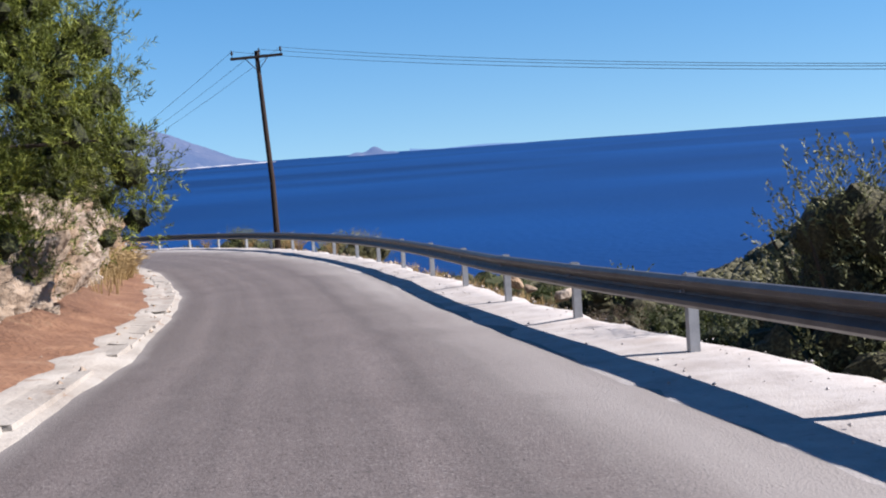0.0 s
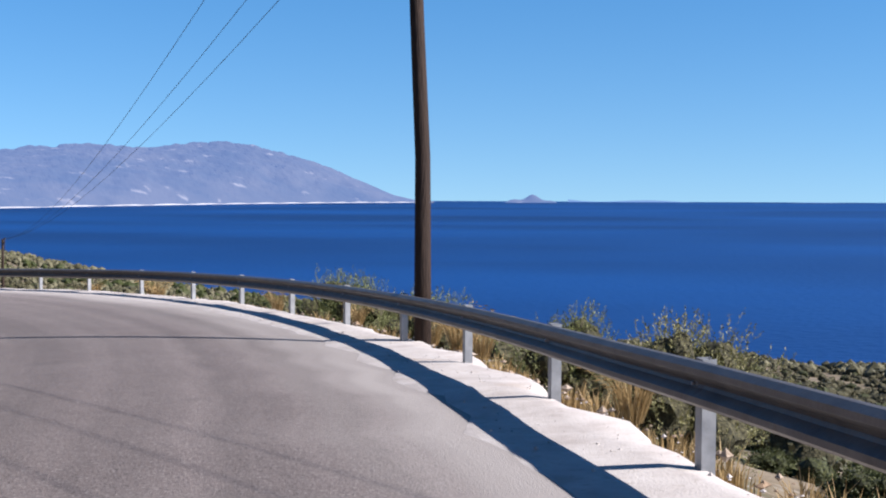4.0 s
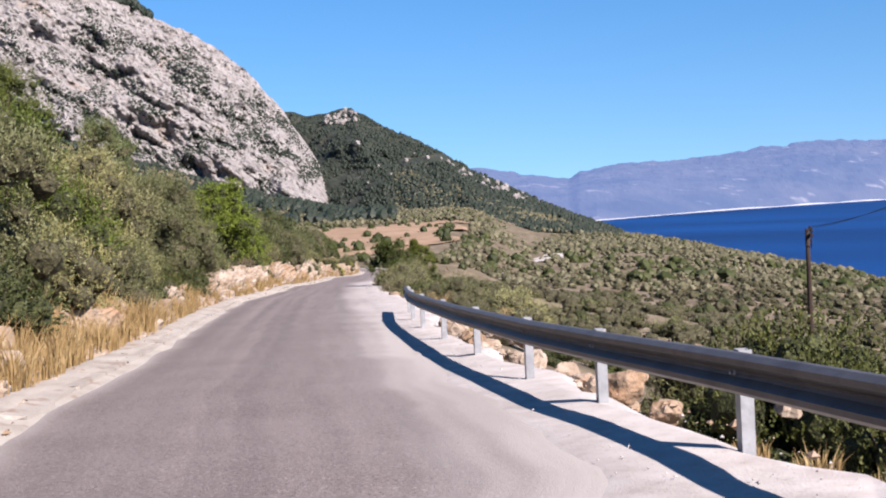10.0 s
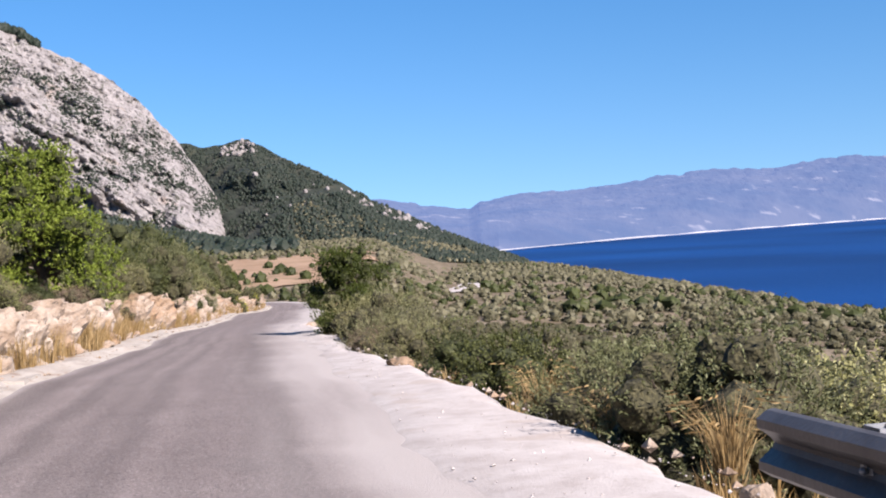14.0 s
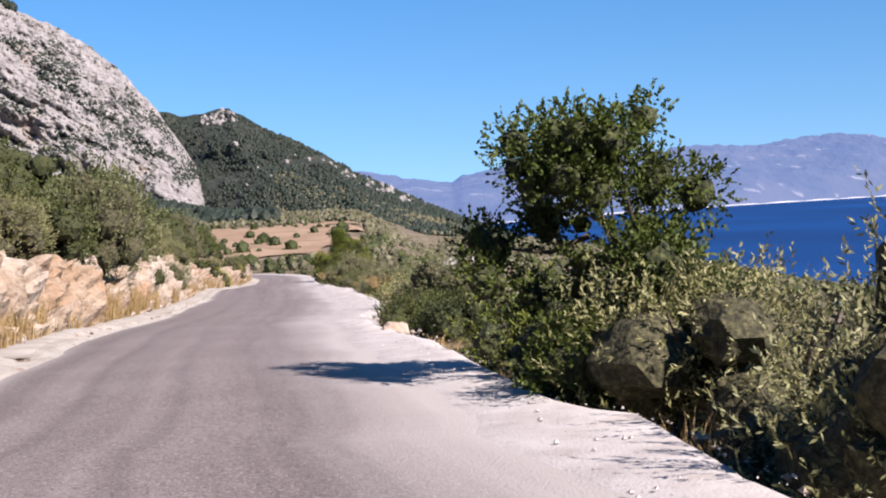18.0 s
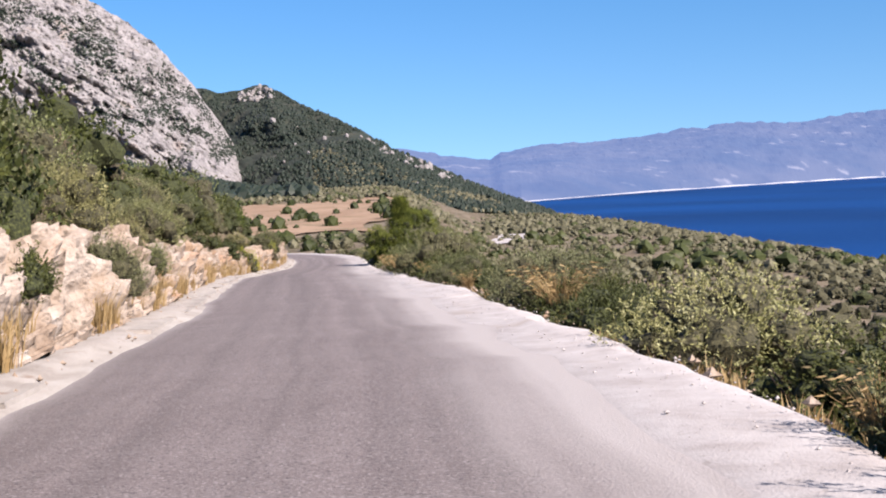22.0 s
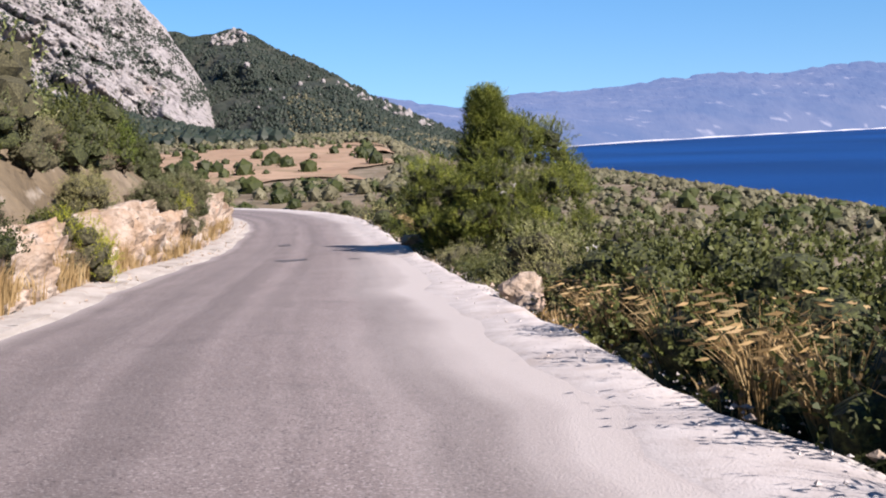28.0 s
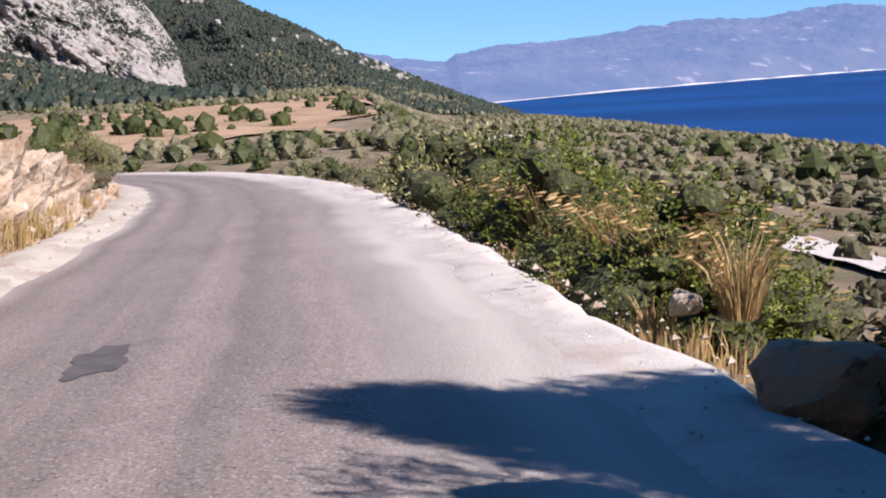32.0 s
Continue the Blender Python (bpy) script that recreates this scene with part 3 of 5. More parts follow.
def bank_at(s, n):
    """Height of the cutting's face above the road, or None outside it."""
    e = n - float(edge_left(s) + verge(s)) - 0.1
    if not 0 < e < 3.0:
        return None
    k = np.linspace(0, 1, 40)
    q = float(np.interp(e, 1.2 * k + 1.8 * k ** 3, k))
    return 0.05 + float(bank_height(s)) * float(sstep(q * 1.3)) - 0.7 * float(sstep((q - 0.86) / 0.14))


# ---------------------------------------------------------------- mountains
def range_mesh(name, az, el_top, d_base, d_top, z_base, mat, rows=24, rough=0.04, seed=1, ledges=0.0, power=0.8):
    """A mountainside seen from the road: azimuths in degrees to the left of +y, crest elevations in degrees."""
    t = np.linspace(0, 1, rows)[None, :]
    A = np.radians(az)[:, None]
    d = d_base[:, None] + (d_top - d_base)[:, None] * t
    top = -5 + d_top * np.tan(np.radians(el_top))
    h = z_base[:, None] + (top - z_base)[:, None] * t ** power
    span = (top - z_base)[:, None]
    arc = A * d.mean()
    ns = fbm(arc / 90, h / 60, 5, seed)
    d = d + ns * rough * d.mean() * np.sin(np.pi * np.clip(t * 0.93 + 0.04, 0, 1)) 
    if ledges:
        across = h - 0.75 * arc
        d = d - ledges * 0.75 * np.abs(fbm(across / 34, (arc + h) / 95, 5, seed + 5)) * (1 - t * 0.8)
        d = d - ledges * 1.5 * np.abs(fbm(across / 130, (arc + h) / 260, 3, seed + 6)) * (1 - t * 0.9)
    h = h + fbm(arc / 30, d / 50, 4, seed + 9) * np.minimum(span * 0.03, 6) * (0.3 + t)
    if ledges:
        d = d + fbm(arc / 9 + h / 40, h / 9, 3, seed + 3) * ledges * 0.13
    x, y = EYE[0] - np.sin(A) * d, EYE[1] + np.cos(A) * d
    v = np.stack([x, y, h], -1).reshape(-1, 3)
    return mesh_of(name, v, grid_faces(len(az), rows)[:, ::-1], mat), v.reshape(len(az), rows, 3)


az = np.r_[np.linspace(112, 60, 90), np.linspace(59.8, 40.1, 470)]
el = 0.25 + np.interp(-az, [-112, -80, -62, -54, -52.5, -50, -48, -46, -44.6, -43.6, -42.7, -41.9, -41.2, -40.5, -40.1],
               [10, 14, 13.2, 11.7, 11.1, 9.75, 8.7, 7.7, 6.55, 5.3, 4.05, 2.8, 1.6, 0.3, -0.4])
cliff_me, CLIFF = range_mesh("cliff", az, el, np.full(560, 1900.0), 2250 + (az - 41) * 5, np.interp(-az, [-112, -60, -52, -47.6, -44.5, -41], [200.0, 160.0, 110.0, 60.0, 25.0, -10.0]), M_CLIFF, rows=150,
                             rough=0.02, seed=11, ledges=62.0, power=0.92)
tagged(new("cliff", cliff_me), "bare grey limestone mountain face dotted with dark shrubs", "mountain", kind="structure")
az = np.linspace(60, 26.5, 300)
el = np.interp(-az, [-60, -44, -42.6, -41.8, -40.8, -39.8, -38.7, -37.3, -36, -35.2, -34.8, -33.5, -32.2, -31, -29.7, -28.5, -27.4, -26.5],
               [4, 4.8, 4.7, 4.6, 4.75, 4.85, 4.05, 3.4, 2.75, 2.3, 2.0, 1.3, 0.6, 0.0, -0.6, -1.1, -1.5, -2.2])
hill_me, HILL = range_mesh("wooded_hill", az, el, np.interp(-az, [-60, -45, -43, -41.5, -40, -38, -34, -26.5], [2500.0, 2400.0, 2150.0, 1900.0, 1680.0, 1450.0, 1000.0, 1200.0]), np.interp(-az, [-60, -40, -36, -31, -26.5], [2900.0, 2700.0, 2200.0, 1650.0, 1500.0]),
                           np.interp(-az, [-60, -44, -36, -30, -26.5], [-5.0, -5.0, -22.0, -32.0, -47.0]), M_WOODED, rows=60, rough=0.03, seed=23, ledges=20.0, power=1.1)
tagged(new("wooded_hill", hill_me), "dark green pine-covered hill with pale rock outcrops", "hill", kind="structure")
az = np.linspace(46, 2.6, 420)
el = np.interp(-az, [-46, -34.2, -33.4, -32.2, -29.8, -29.3, -27, -24.8, -23, -21.2, -19.5, -17, -16, -14.5, -13, -11, -8.7, -7.3, -5.8, -4.5, -3.2, -2.6],
               [1.6, 1.7, 1.65, 1.35, 1.0, 1.32, 1.6, 1.58, 1.7, 1.87, 2.04, 2.02, 1.95, 2.15, 2.25, 2.12, 1.48, 0.98, 0.35, -0.2, -0.5, -0.6])
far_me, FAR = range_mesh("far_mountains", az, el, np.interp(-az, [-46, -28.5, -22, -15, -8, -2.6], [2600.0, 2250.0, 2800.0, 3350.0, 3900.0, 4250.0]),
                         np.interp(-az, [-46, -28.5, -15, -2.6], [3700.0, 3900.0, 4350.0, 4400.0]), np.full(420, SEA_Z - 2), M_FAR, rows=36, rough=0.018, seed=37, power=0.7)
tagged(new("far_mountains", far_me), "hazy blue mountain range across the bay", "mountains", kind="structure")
v = []
for q in FAR[40:, 0]:
    w = Vector((q[0] - EYE[0], q[1] - EYE[1], 0)).normalized() * 10
    v += [(q[0] - 3 * w[0], q[1] - 3 * w[1], SEA_Z + 0.5), (q[0] - 2 * w[0], q[1] - 2 * w[1], SEA_Z + 1.6 + 2.2 * abs(math.sin(q[0] * 0.05)))]
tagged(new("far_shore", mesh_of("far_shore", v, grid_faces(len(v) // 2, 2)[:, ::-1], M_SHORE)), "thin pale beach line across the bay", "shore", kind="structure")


def islet(name, a, d, width, height):
    x0, y0 = EYE[0] - math.sin(radians(a)) * d, EYE[1] + math.cos(radians(a)) * d
    u = np.linspace(-1, 1, 26)
    v = []
    for k in range(7):
        f = k / 6
        for q in u:
            hh = height * max(0.0, 1 - abs(q) ** 1.6) * (0.8 + 0.3 * math.sin(q * 7 + 1))
            v.append((x0 + q * width / 2, y0 - 60 * (1 - f) ** 0.5 + 60, SEA_Z - 0.5 + hh * f))
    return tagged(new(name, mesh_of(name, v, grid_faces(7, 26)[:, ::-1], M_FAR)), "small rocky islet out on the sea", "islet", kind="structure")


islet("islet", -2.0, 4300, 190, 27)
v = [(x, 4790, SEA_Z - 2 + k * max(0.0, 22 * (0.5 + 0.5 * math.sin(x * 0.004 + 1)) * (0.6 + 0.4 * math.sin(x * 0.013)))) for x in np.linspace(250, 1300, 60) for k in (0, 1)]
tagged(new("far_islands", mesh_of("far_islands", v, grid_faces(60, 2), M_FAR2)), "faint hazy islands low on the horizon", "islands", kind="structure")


# ---------------------------------------------------------------- guardrail
rail_n = lambda s: -np.interp(s, [-9, 4, 9, 15, 20, 27, 36, 45, 51, 55, 58, 62, 66, 71, 75, 80, 85, 88, 92, 95, 98, 104, 111, 115, 121],
                              [4.2, 3.9, 3.62, 3.25, 3.06, 3.12, 3.18, 3.2, 3.38, 3.56, 3.8, 4.15, 4.5, 4.75, 4.65, 4.1, 3.48, 3.1, 2.78, 2.48, 2.25, 2.08, 2.06, 2.15, 2.5])
RAIL_TOP = 0.78
PROFILE = [(0.0, -0.155), (0.028, -0.15), (0.08, -0.115), (0.08, -0.075), (0.015, -0.025), (0.0, 0.0), (0.015, 0.025), (0.08, 0.075),
           (0.08, 0.115), (0.028, 0.15), (0.0, 0.155)]


def w_beam(s0, s1):
    """One corrugated panel, with a thickness of 4 mm."""
    s = np.linspace(s0, s1, 9)
    rings = []
    for face in (0.0, 0.006):
        for px, pz in PROFILE:
            rings.append(on_road(s, rail_n(s) + 0.07 + px + (0 if face == 0 else -face), 0) + [0, 0, RAIL_TOP - 0.155 + pz])
    v = np.stack(rings, 1)
    m = len(PROFILE)
    order = list(range(m)) + list(range(2 * m - 1, m - 1, -1))
    v = v[:, order].reshape(-1, 3)
    k = 2 * m
    f = []
    for i in range(len(s) - 1):
        for j in range(k):
            f.append((i * k + j, (i + 1) * k + j, (i + 1) * k + (j + 1) % k, i * k + (j + 1) % k))
    f += [tuple(range(k)), tuple(reversed(range((len(s) - 1) * k, len(s) * k)))]
    return mesh_of("beam_panel", v, f, M_BEAM)


def box_bm(bm, size, at, turn=None):
    g = bmesh.ops.create_cube(bm, size=1)
    m = Matrix.Translation(at) @ (turn or Matrix.Identity(4)) @ Matrix.Diagonal((*size, 1))
    bmesh.ops.transform(bm, matrix=m, verts=g["verts"])
    return g["verts"]


def bm_mesh(name, bm, mat, smooth=False):
    me = bpy.data.meshes.new(name)
    bm.to_mesh(me)
    bm.free()
    me.materials.append(mat)
    if smooth:
        me.polygons.foreach_set("use_smooth", [True] * len(me.polygons))
    return me


def channel_post():
    """A C-section post: web towards the road, two flanges behind, x across the road."""
    pts = [(0.05, -0.06), (0.05, 0.06), (-0.05, 0.06), (-0.05, 0.035), (-0.045, 0.035), (-0.045, 0.054), (0.044, 0.054), (0.044, -0.054),
           (-0.045, -0.054), (-0.045, -0.035), (-0.05, -0.035), (-0.05, -0.06)]
    bm = bmesh.new()
    lo = [bm.verts.new((x, y, -0.5)) for x, y in pts]
    hi = [bm.verts.new((x, y, RAIL_TOP - 0.01)) for x, y in pts]
    k = len(pts)
    for i in range(k):
        bm.faces.new((lo[i], lo[(i + 1) % k], hi[(i + 1) % k], hi[i]))
    bm.faces.new(hi)
    bm.faces.new(lo[::-1])
    bmesh.ops.recalc_face_normals(bm, faces=bm.faces)
    return bm_mesh("post", bm, M_ZINC)


guardrail = tagged(new("guardrail"), "weathered steel crash barrier on galvanised posts along the road edge", "guardrail")
post_me = channel_post()
bm = bmesh.new()
box_bm(bm, (0.06, 0.09, 0.2), (0, 0, 0))
spacer_me = bm_mesh("spacer", bm, M_ZINC)
bm = bmesh.new()
bmesh.ops.create_uvsphere(bm, u_segments=8, v_segments=5, radius=0.018)
bolt_me = bm_mesh("bolt", bm, M_ZINC, True)
ps = np.array([119.3, 115.2, 111.2, 106.8, 102.4, 98.4, 95.4, 92.1, 88.4, 84.9, 81.3, 77.6, 73.9, 70.1, 66.2, 62.2, 58.3, 54.6, 51.0, 47.2, 43.4, 39.5, 35.7, 31.6, 27.5,
               23.5, 19.5, 15.5, 11.5, 7.5, 3.5, -0.5, -4.5, -8.5])
for s in ps:
    x, y, z = on_road(s, rail_n(s))
    yaw = math.atan2(*np.array([np.interp(s, LS, LEFT[:, 1]), np.interp(s, LS, LEFT[:, 0])]))
    m = Matrix.Translation((x, y, z + 0.02)) @ Matrix.Rotation(yaw, 4, "Z")
    po = part("post", post_me, guardrail, "galvanised steel post")
    po.matrix_local = m
    sp = part("spacer", spacer_me, po)
    sp.matrix_local = Matrix.Translation((0.05, 0, RAIL_TOP - 0.16))
    bo = part("bolt", bolt_me, po)
    bo.matrix_local = Matrix.Translation((0.093, 0, RAIL_TOP - 0.175))
for s, s2 in zip(ps[:-1], ps[1:]):
    part("beam_panel", w_beam(s2 - 0.15, s + (0.9 if s == ps[0] else 0.0)), guardrail)


# ---------------------------------------------------------------- power line
def tube(points, radii, sides=10):
    """A bent tapering tube with closed ends."""
    pts = [Vector(p) for p in points]
    v, f = [], []
    for i, p in enumerate(pts):
        d = (pts[min(i + 1, len(pts) - 1)] - pts[max(i - 1, 0)]).normalized()
        a = d.orthogonal().normalized() if i == 0 else (a - d * a.dot(d)).normalized()
        b = d.cross(a)
        for k in range(sides):
            q = 2 * math.pi * k / sides
            v.append(p + (a * math.cos(q) + b * math.sin(q)) * radii[i])
        if i:
            for k in range(sides):
                f.append(((i - 1) * sides + k, (i - 1) * sides + (k + 1) % sides, i * sides + (k + 1) % sides, i * sides + k))
    f += [tuple(reversed(range(sides))), tuple(range((len(pts) - 1) * sides, len(pts) * sides))]
    return v, f


def tube_mesh(name, points, radii, mat, sides=10):
    v, f = tube(points, radii, sides)
    return mesh_of(name, v, f, mat, smooth=True)


ARM = 2.3


def power_pole(x, y, base, top, turn, label, tilt=0.0, bow=0.0):
    ob = tagged(new("power_pole"), label, "power pole", group="power line poles")
    ob.location, ob.rotation_euler = (x, y, base), (0, radians(-tilt), turn)
    h = top - base
    part("shaft", tube_mesh("shaft", [(-bow * 0.4, 0, -0.6), (bow * 0.5, 0, h * 0.17), (0.01 + bow, 0, h * 0.35), (0.8 * bow - 0.015, 0.01, h * 0.6), (bow * 0.25, 0, h * 0.82), (0, 0, h + 0.15)],
                            [0.145, 0.135, 0.125, 0.115, 0.105, 0.095], M_POLE, 14), ob)
    bm = bmesh.new()
    box_bm(bm, (ARM, 0.1, 0.12), (0, -0.14, h - 0.12))
    part("crossarm", bm_mesh("crossarm", bm, M_POLE), ob)
    for sgn in (-1, 1):
        part("brace", tube_mesh("brace", [(sgn * 0.5, -0.16, h - 0.16), (0, -0.15, h - 0.75)], [0.02, 0.02], M_POLE, 6), ob)
    for k in (-1, 0.12, 1):
        xx = k * (ARM / 2 - 0.08)
        part("insulator", tube_mesh("insulator", [(xx, -0.14, h - 0.07), (xx, -0.14, h + 0.06), (xx, -0.14, h + 0.07), (xx, -0.14, h + 0.14),
                                                  (xx, -0.14, h + 0.15), (xx, -0.14, h + 0.25)], [0.018, 0.018, 0.055, 0.06, 0.035, 0.03], M_CERAMIC, 10), ob)
    ends = []
    for k in (-1, 0.12, 1):
        xx = k * (ARM / 2 - 0.08)
        c, s = math.cos(turn), math.sin(turn)
        ends.append(Vector((x + c * xx + s * 0.14 - math.sin(radians(tilt)) * h, y + s * xx - c * 0.14, base + h + 0.2 + math.sin(radians(tilt)) * xx)))
    return ends


near_pole = power_pole(-3.25, 55.2, land_at(-3.25, 55.2) - 0.05, 5.7, radians(-4), "dark creosoted wooden pole with a crossarm beside the guardrail", 1.6, 0.06)
next_pole = power_pole(-42.0, 132.3, land_at(-42.0, 132.3) - 0.05, -4.75, radians(112), "dark wooden pole standing down in the scrub")
side_pole = power_pole(31.0, -2.0, land_at(31.0, -2.0) - 0.05, 0.2, radians(30), "dark wooden pole down the seaward slope")
for a, b, sag in [(p, q, 1.7) for p, q in zip(near_pole, next_pole)] + [(p, q, 0.9) for p, q in zip(near_pole, side_pole)]:
    pts = [a.lerp(b, k / 24) - Vector((0, 0, sag * 4 * (k / 24) * (1 - k / 24))) for k in range(25)]
    tagged(new("power_line", tube_mesh("power_line", pts, [0.008] * 25, M_WIRE, 5)), "thin dark overhead wire strung between the poles", "wire",
           group="overhead wires")


# ---------------------------------------------------------------- plants
def spray_cloud(rng, lumps, twigs, per, length, leaf, slim, up=0.5, low=0.3):
    """Leafy shoots standing out of ball-like lumps (x, y, z, radius): vertices and faces."""
    L = np.array(lumps)
    pick = rng.choice(len(L), twigs, p=L[:, 3] ** 2 / (L[:, 3] ** 2).sum())
    d = rng.normal(size=(twigs, 3)) + [0, 0, 0.25]
    d /= np.linalg.norm(d, axis=1, keepdims=True)
    root = L[pick, :3] + d * (L[pick, 3] * (low + (1.02 - low) * rng.random(twigs) ** 0.7))[:, None]
    ax = d * 0.8 + rng.normal(size=(twigs, 3)) * 0.33 + [0, 0, up]
    ax /= np.linalg.norm(ax, axis=1, keepdims=True)
    ln = length * (0.55 + 0.9 * rng.random((twigs, 1, 1)))
    k = ((np.arange(per) + rng.random((twigs, per)) * 0.8) / per)[..., None]
    rad = rng.normal(size=(twigs, per, 3))
    ldir = ax[:, None] * (0.35 + 0.5 * k) + rad * 0.42
    ldir /= np.linalg.norm(ldir, axis=2, keepdims=True)
    side = np.cross(ldir, rng.normal(size=(twigs, per, 3)))
    side /= np.linalg.norm(side, axis=2, keepdims=True) + 1e-9
    c = root[:, None] + ax[:, None] * ln * k
    sz = leaf * (0.65 + 0.7 * rng.random((twigs, per, 1)))
    a, b = ldir * sz, side * sz * slim * 0.5
    v = np.stack([c, c + a * 0.5 + b, c + a, c + a * 0.5 - b], 2).reshape(-1, 3)
    return v, np.arange(4 * twigs * per).reshape(-1, 4)


ICO = bmesh.new()
bmesh.ops.create_icosphere(ICO, subdivisions=1, radius=1)
ICO.verts.ensure_lookup_table()
ICO_V = np.array([v.co[:] for v in ICO.verts])
ICO_F = np.array([[v.index for v in f.verts] for f in ICO.faces])
ICO.free()


BALL = bmesh.new()
bmesh.ops.create_icosphere(BALL, subdivisions=2, radius=1)
BALL.verts.ensure_lookup_table()
BALL_V = np.array([v.co[:] for v in BALL.verts])
BALL_F = np.array([[v.index for v in f.verts] for f in BALL.faces])
BALL.free()


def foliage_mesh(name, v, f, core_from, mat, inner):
    """Leaves in one material, the growth inside them in another, darkened to stand for shade."""
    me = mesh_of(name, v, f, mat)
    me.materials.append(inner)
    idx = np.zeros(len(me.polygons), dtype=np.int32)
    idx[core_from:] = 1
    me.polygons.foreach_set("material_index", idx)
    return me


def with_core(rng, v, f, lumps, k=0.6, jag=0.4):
    """Adds the dense inner growth of each lump, coloured dark as shade, so that no light shows straight through."""
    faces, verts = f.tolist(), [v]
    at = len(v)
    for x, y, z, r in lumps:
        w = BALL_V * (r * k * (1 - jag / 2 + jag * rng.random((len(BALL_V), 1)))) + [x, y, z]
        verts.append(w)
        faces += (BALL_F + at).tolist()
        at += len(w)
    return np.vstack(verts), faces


def ground_cut(v, f, z=0.0):
    v[:, 2] = np.maximum(v[:, 2], z + 0.02 * np.abs(v[:, 0]))
    return v, f


def bush_lumps(rng, w, h, n=16, spread=0.72):
    out = []
    for k in range(n):
        a, r = rng.random() * 2 * math.pi, rng.random() ** 0.5 * spread * w / 2
        top = h * (1 - 0.55 * (r / (w / 2)) ** 2)
        rr = (0.16 + 0.12 * rng.random()) * min(w, h * 1.3)
        out.append((r * math.cos(a), r * math.sin(a), max(rr * 0.5, top * (0.35 + 0.6 * rng.random()) - rr * 0.6), rr))
    return out


def stems_mesh(rng, w, h, n=7):
    v, f = [], []
    for k in range(n):
        a = 2 * math.pi * k / n + rng.random()
        e = (math.cos(a) * w * 0.3, math.sin(a) * w * 0.3, h * 0.7)
        tv, tf = tube([(0.05 * math.cos(a), 0.05 * math.sin(a), -0.15), (e[0] * 0.5, e[1] * 0.5, h * 0.3), e], [0.03 * h, 0.02 * h, 0.008], 5)
        f += [tuple(i + len(v) for i in q) for q in tf]
        v += tv
    return mesh_of("woody_base", v, f, M_BARK)


KINDS = {}
KIND_DATA = {}


def shrub_kind(key, mat, w, h, twigs, per, length, leaf, slim, variants, lumps=16, spread=0.72, stems=True, up=0.5, core=0.66, inner=None):
    inner = inner or M_INNER_SHADE
    made = []
    KIND_DATA[key] = []
    for k in range(variants):
        rng = np.random.default_rng(sum(map(ord, key)) * 10 + k)
        ball = bush_lumps(rng, w, h, lumps, spread)
        v, f = spray_cloud(rng, ball, twigs, per, length, leaf, slim, up)
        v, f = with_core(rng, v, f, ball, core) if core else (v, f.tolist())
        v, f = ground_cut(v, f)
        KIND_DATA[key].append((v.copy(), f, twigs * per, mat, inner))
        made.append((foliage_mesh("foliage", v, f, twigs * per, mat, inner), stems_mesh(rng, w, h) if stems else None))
    KINDS[key] = made


shrub_kind("olive", M_OLIVE, 2.6, 2.3, 1900, 12, 0.22, 0.05, 0.34, 4, 36, up=0.8, core=0.5)
shrub_kind("dark", M_DARKLEAF, 2.6, 1.7, 1900, 9, 0.15, 0.045, 0.6, 4, 36, up=0.5, core=0.5, inner=M_INNER_SHADE_GREEN)
shrub_kind("green", M_GREENLEAF, 2.4, 2.2, 1500, 10, 0.18, 0.05, 0.6, 2, 32, up=0.5, core=0.5, inner=M_INNER_SHADE_GREEN)
shrub_kind("pale", M_PALE, 2.6, 2.0, 2300, 11, 0.2, 0.05, 0.42, 2, 40, up=0.7, core=0.52)
shrub_kind("lime", M_LIME, 1.2, 1.5, 700, 14, 0.26, 0.06, 0.16, 2, 16, up=1.0)
shrub_kind("dry", M_DRYSHRUB, 1.6, 1.0, 900, 10, 0.22, 0.05, 0.12, 3, 20, core=0.55)
shrub_kind("bank_olive", M_OLIVE, 2.6, 2.2, 1900, 12, 0.24, 0.062, 0.36, 3, 34, up=0.7, core=0.5)
shrub_kind("bank_dark", M_DARKLEAF, 2.6, 1.8, 1100, 9, 0.18, 0.066, 0.58, 3, 28, up=0.5, core=0.52, inner=M_INNER_SHADE_GREEN)
shrub_kind("hill_olive", M_OLIVE, 2.6, 2.0, 230, 8, 0.32, 0.1, 0.42, 4, 14, stems=True, up=0.8)
shrub_kind("hill_dark", M_DARKLEAF, 2.6, 1.9, 230, 8, 0.2, 0.1, 0.58, 4, 14, stems=True, inner=M_INNER_SHADE_GREEN)
shrub_kind("hill_dry", M_DRYSHRUB, 2.0, 1.1, 220, 8, 0.26, 0.09, 0.2, 3, 12)
LABELS = {"pale": ("pale yellow-green rounded bush", "bush"), "olive": ("grey-green wild olive bush with fine leaves", "bush"), "dark": ("dense dark green evergreen shrub", "shrub"),
          "green": ("fresh green leafy bush", "bush"), "lime": ("bright yellow-green feathery broom bush", "bush"),
          "dry": ("dry brown twiggy shrub", "shrub"), "bank_olive": ("grey-green wild olive bush", "bush"),
          "bank_dark": ("dark green mastic shrub", "shrub"), "hill_olive": ("grey-green olive bush on the stony slope", "bush"),
          "hill_dark": ("dark green mastic shrub on the stony slope", "shrub"), "hill_dry": ("dry brown thorny shrub on the stony slope", "shrub")}
count_of = {}


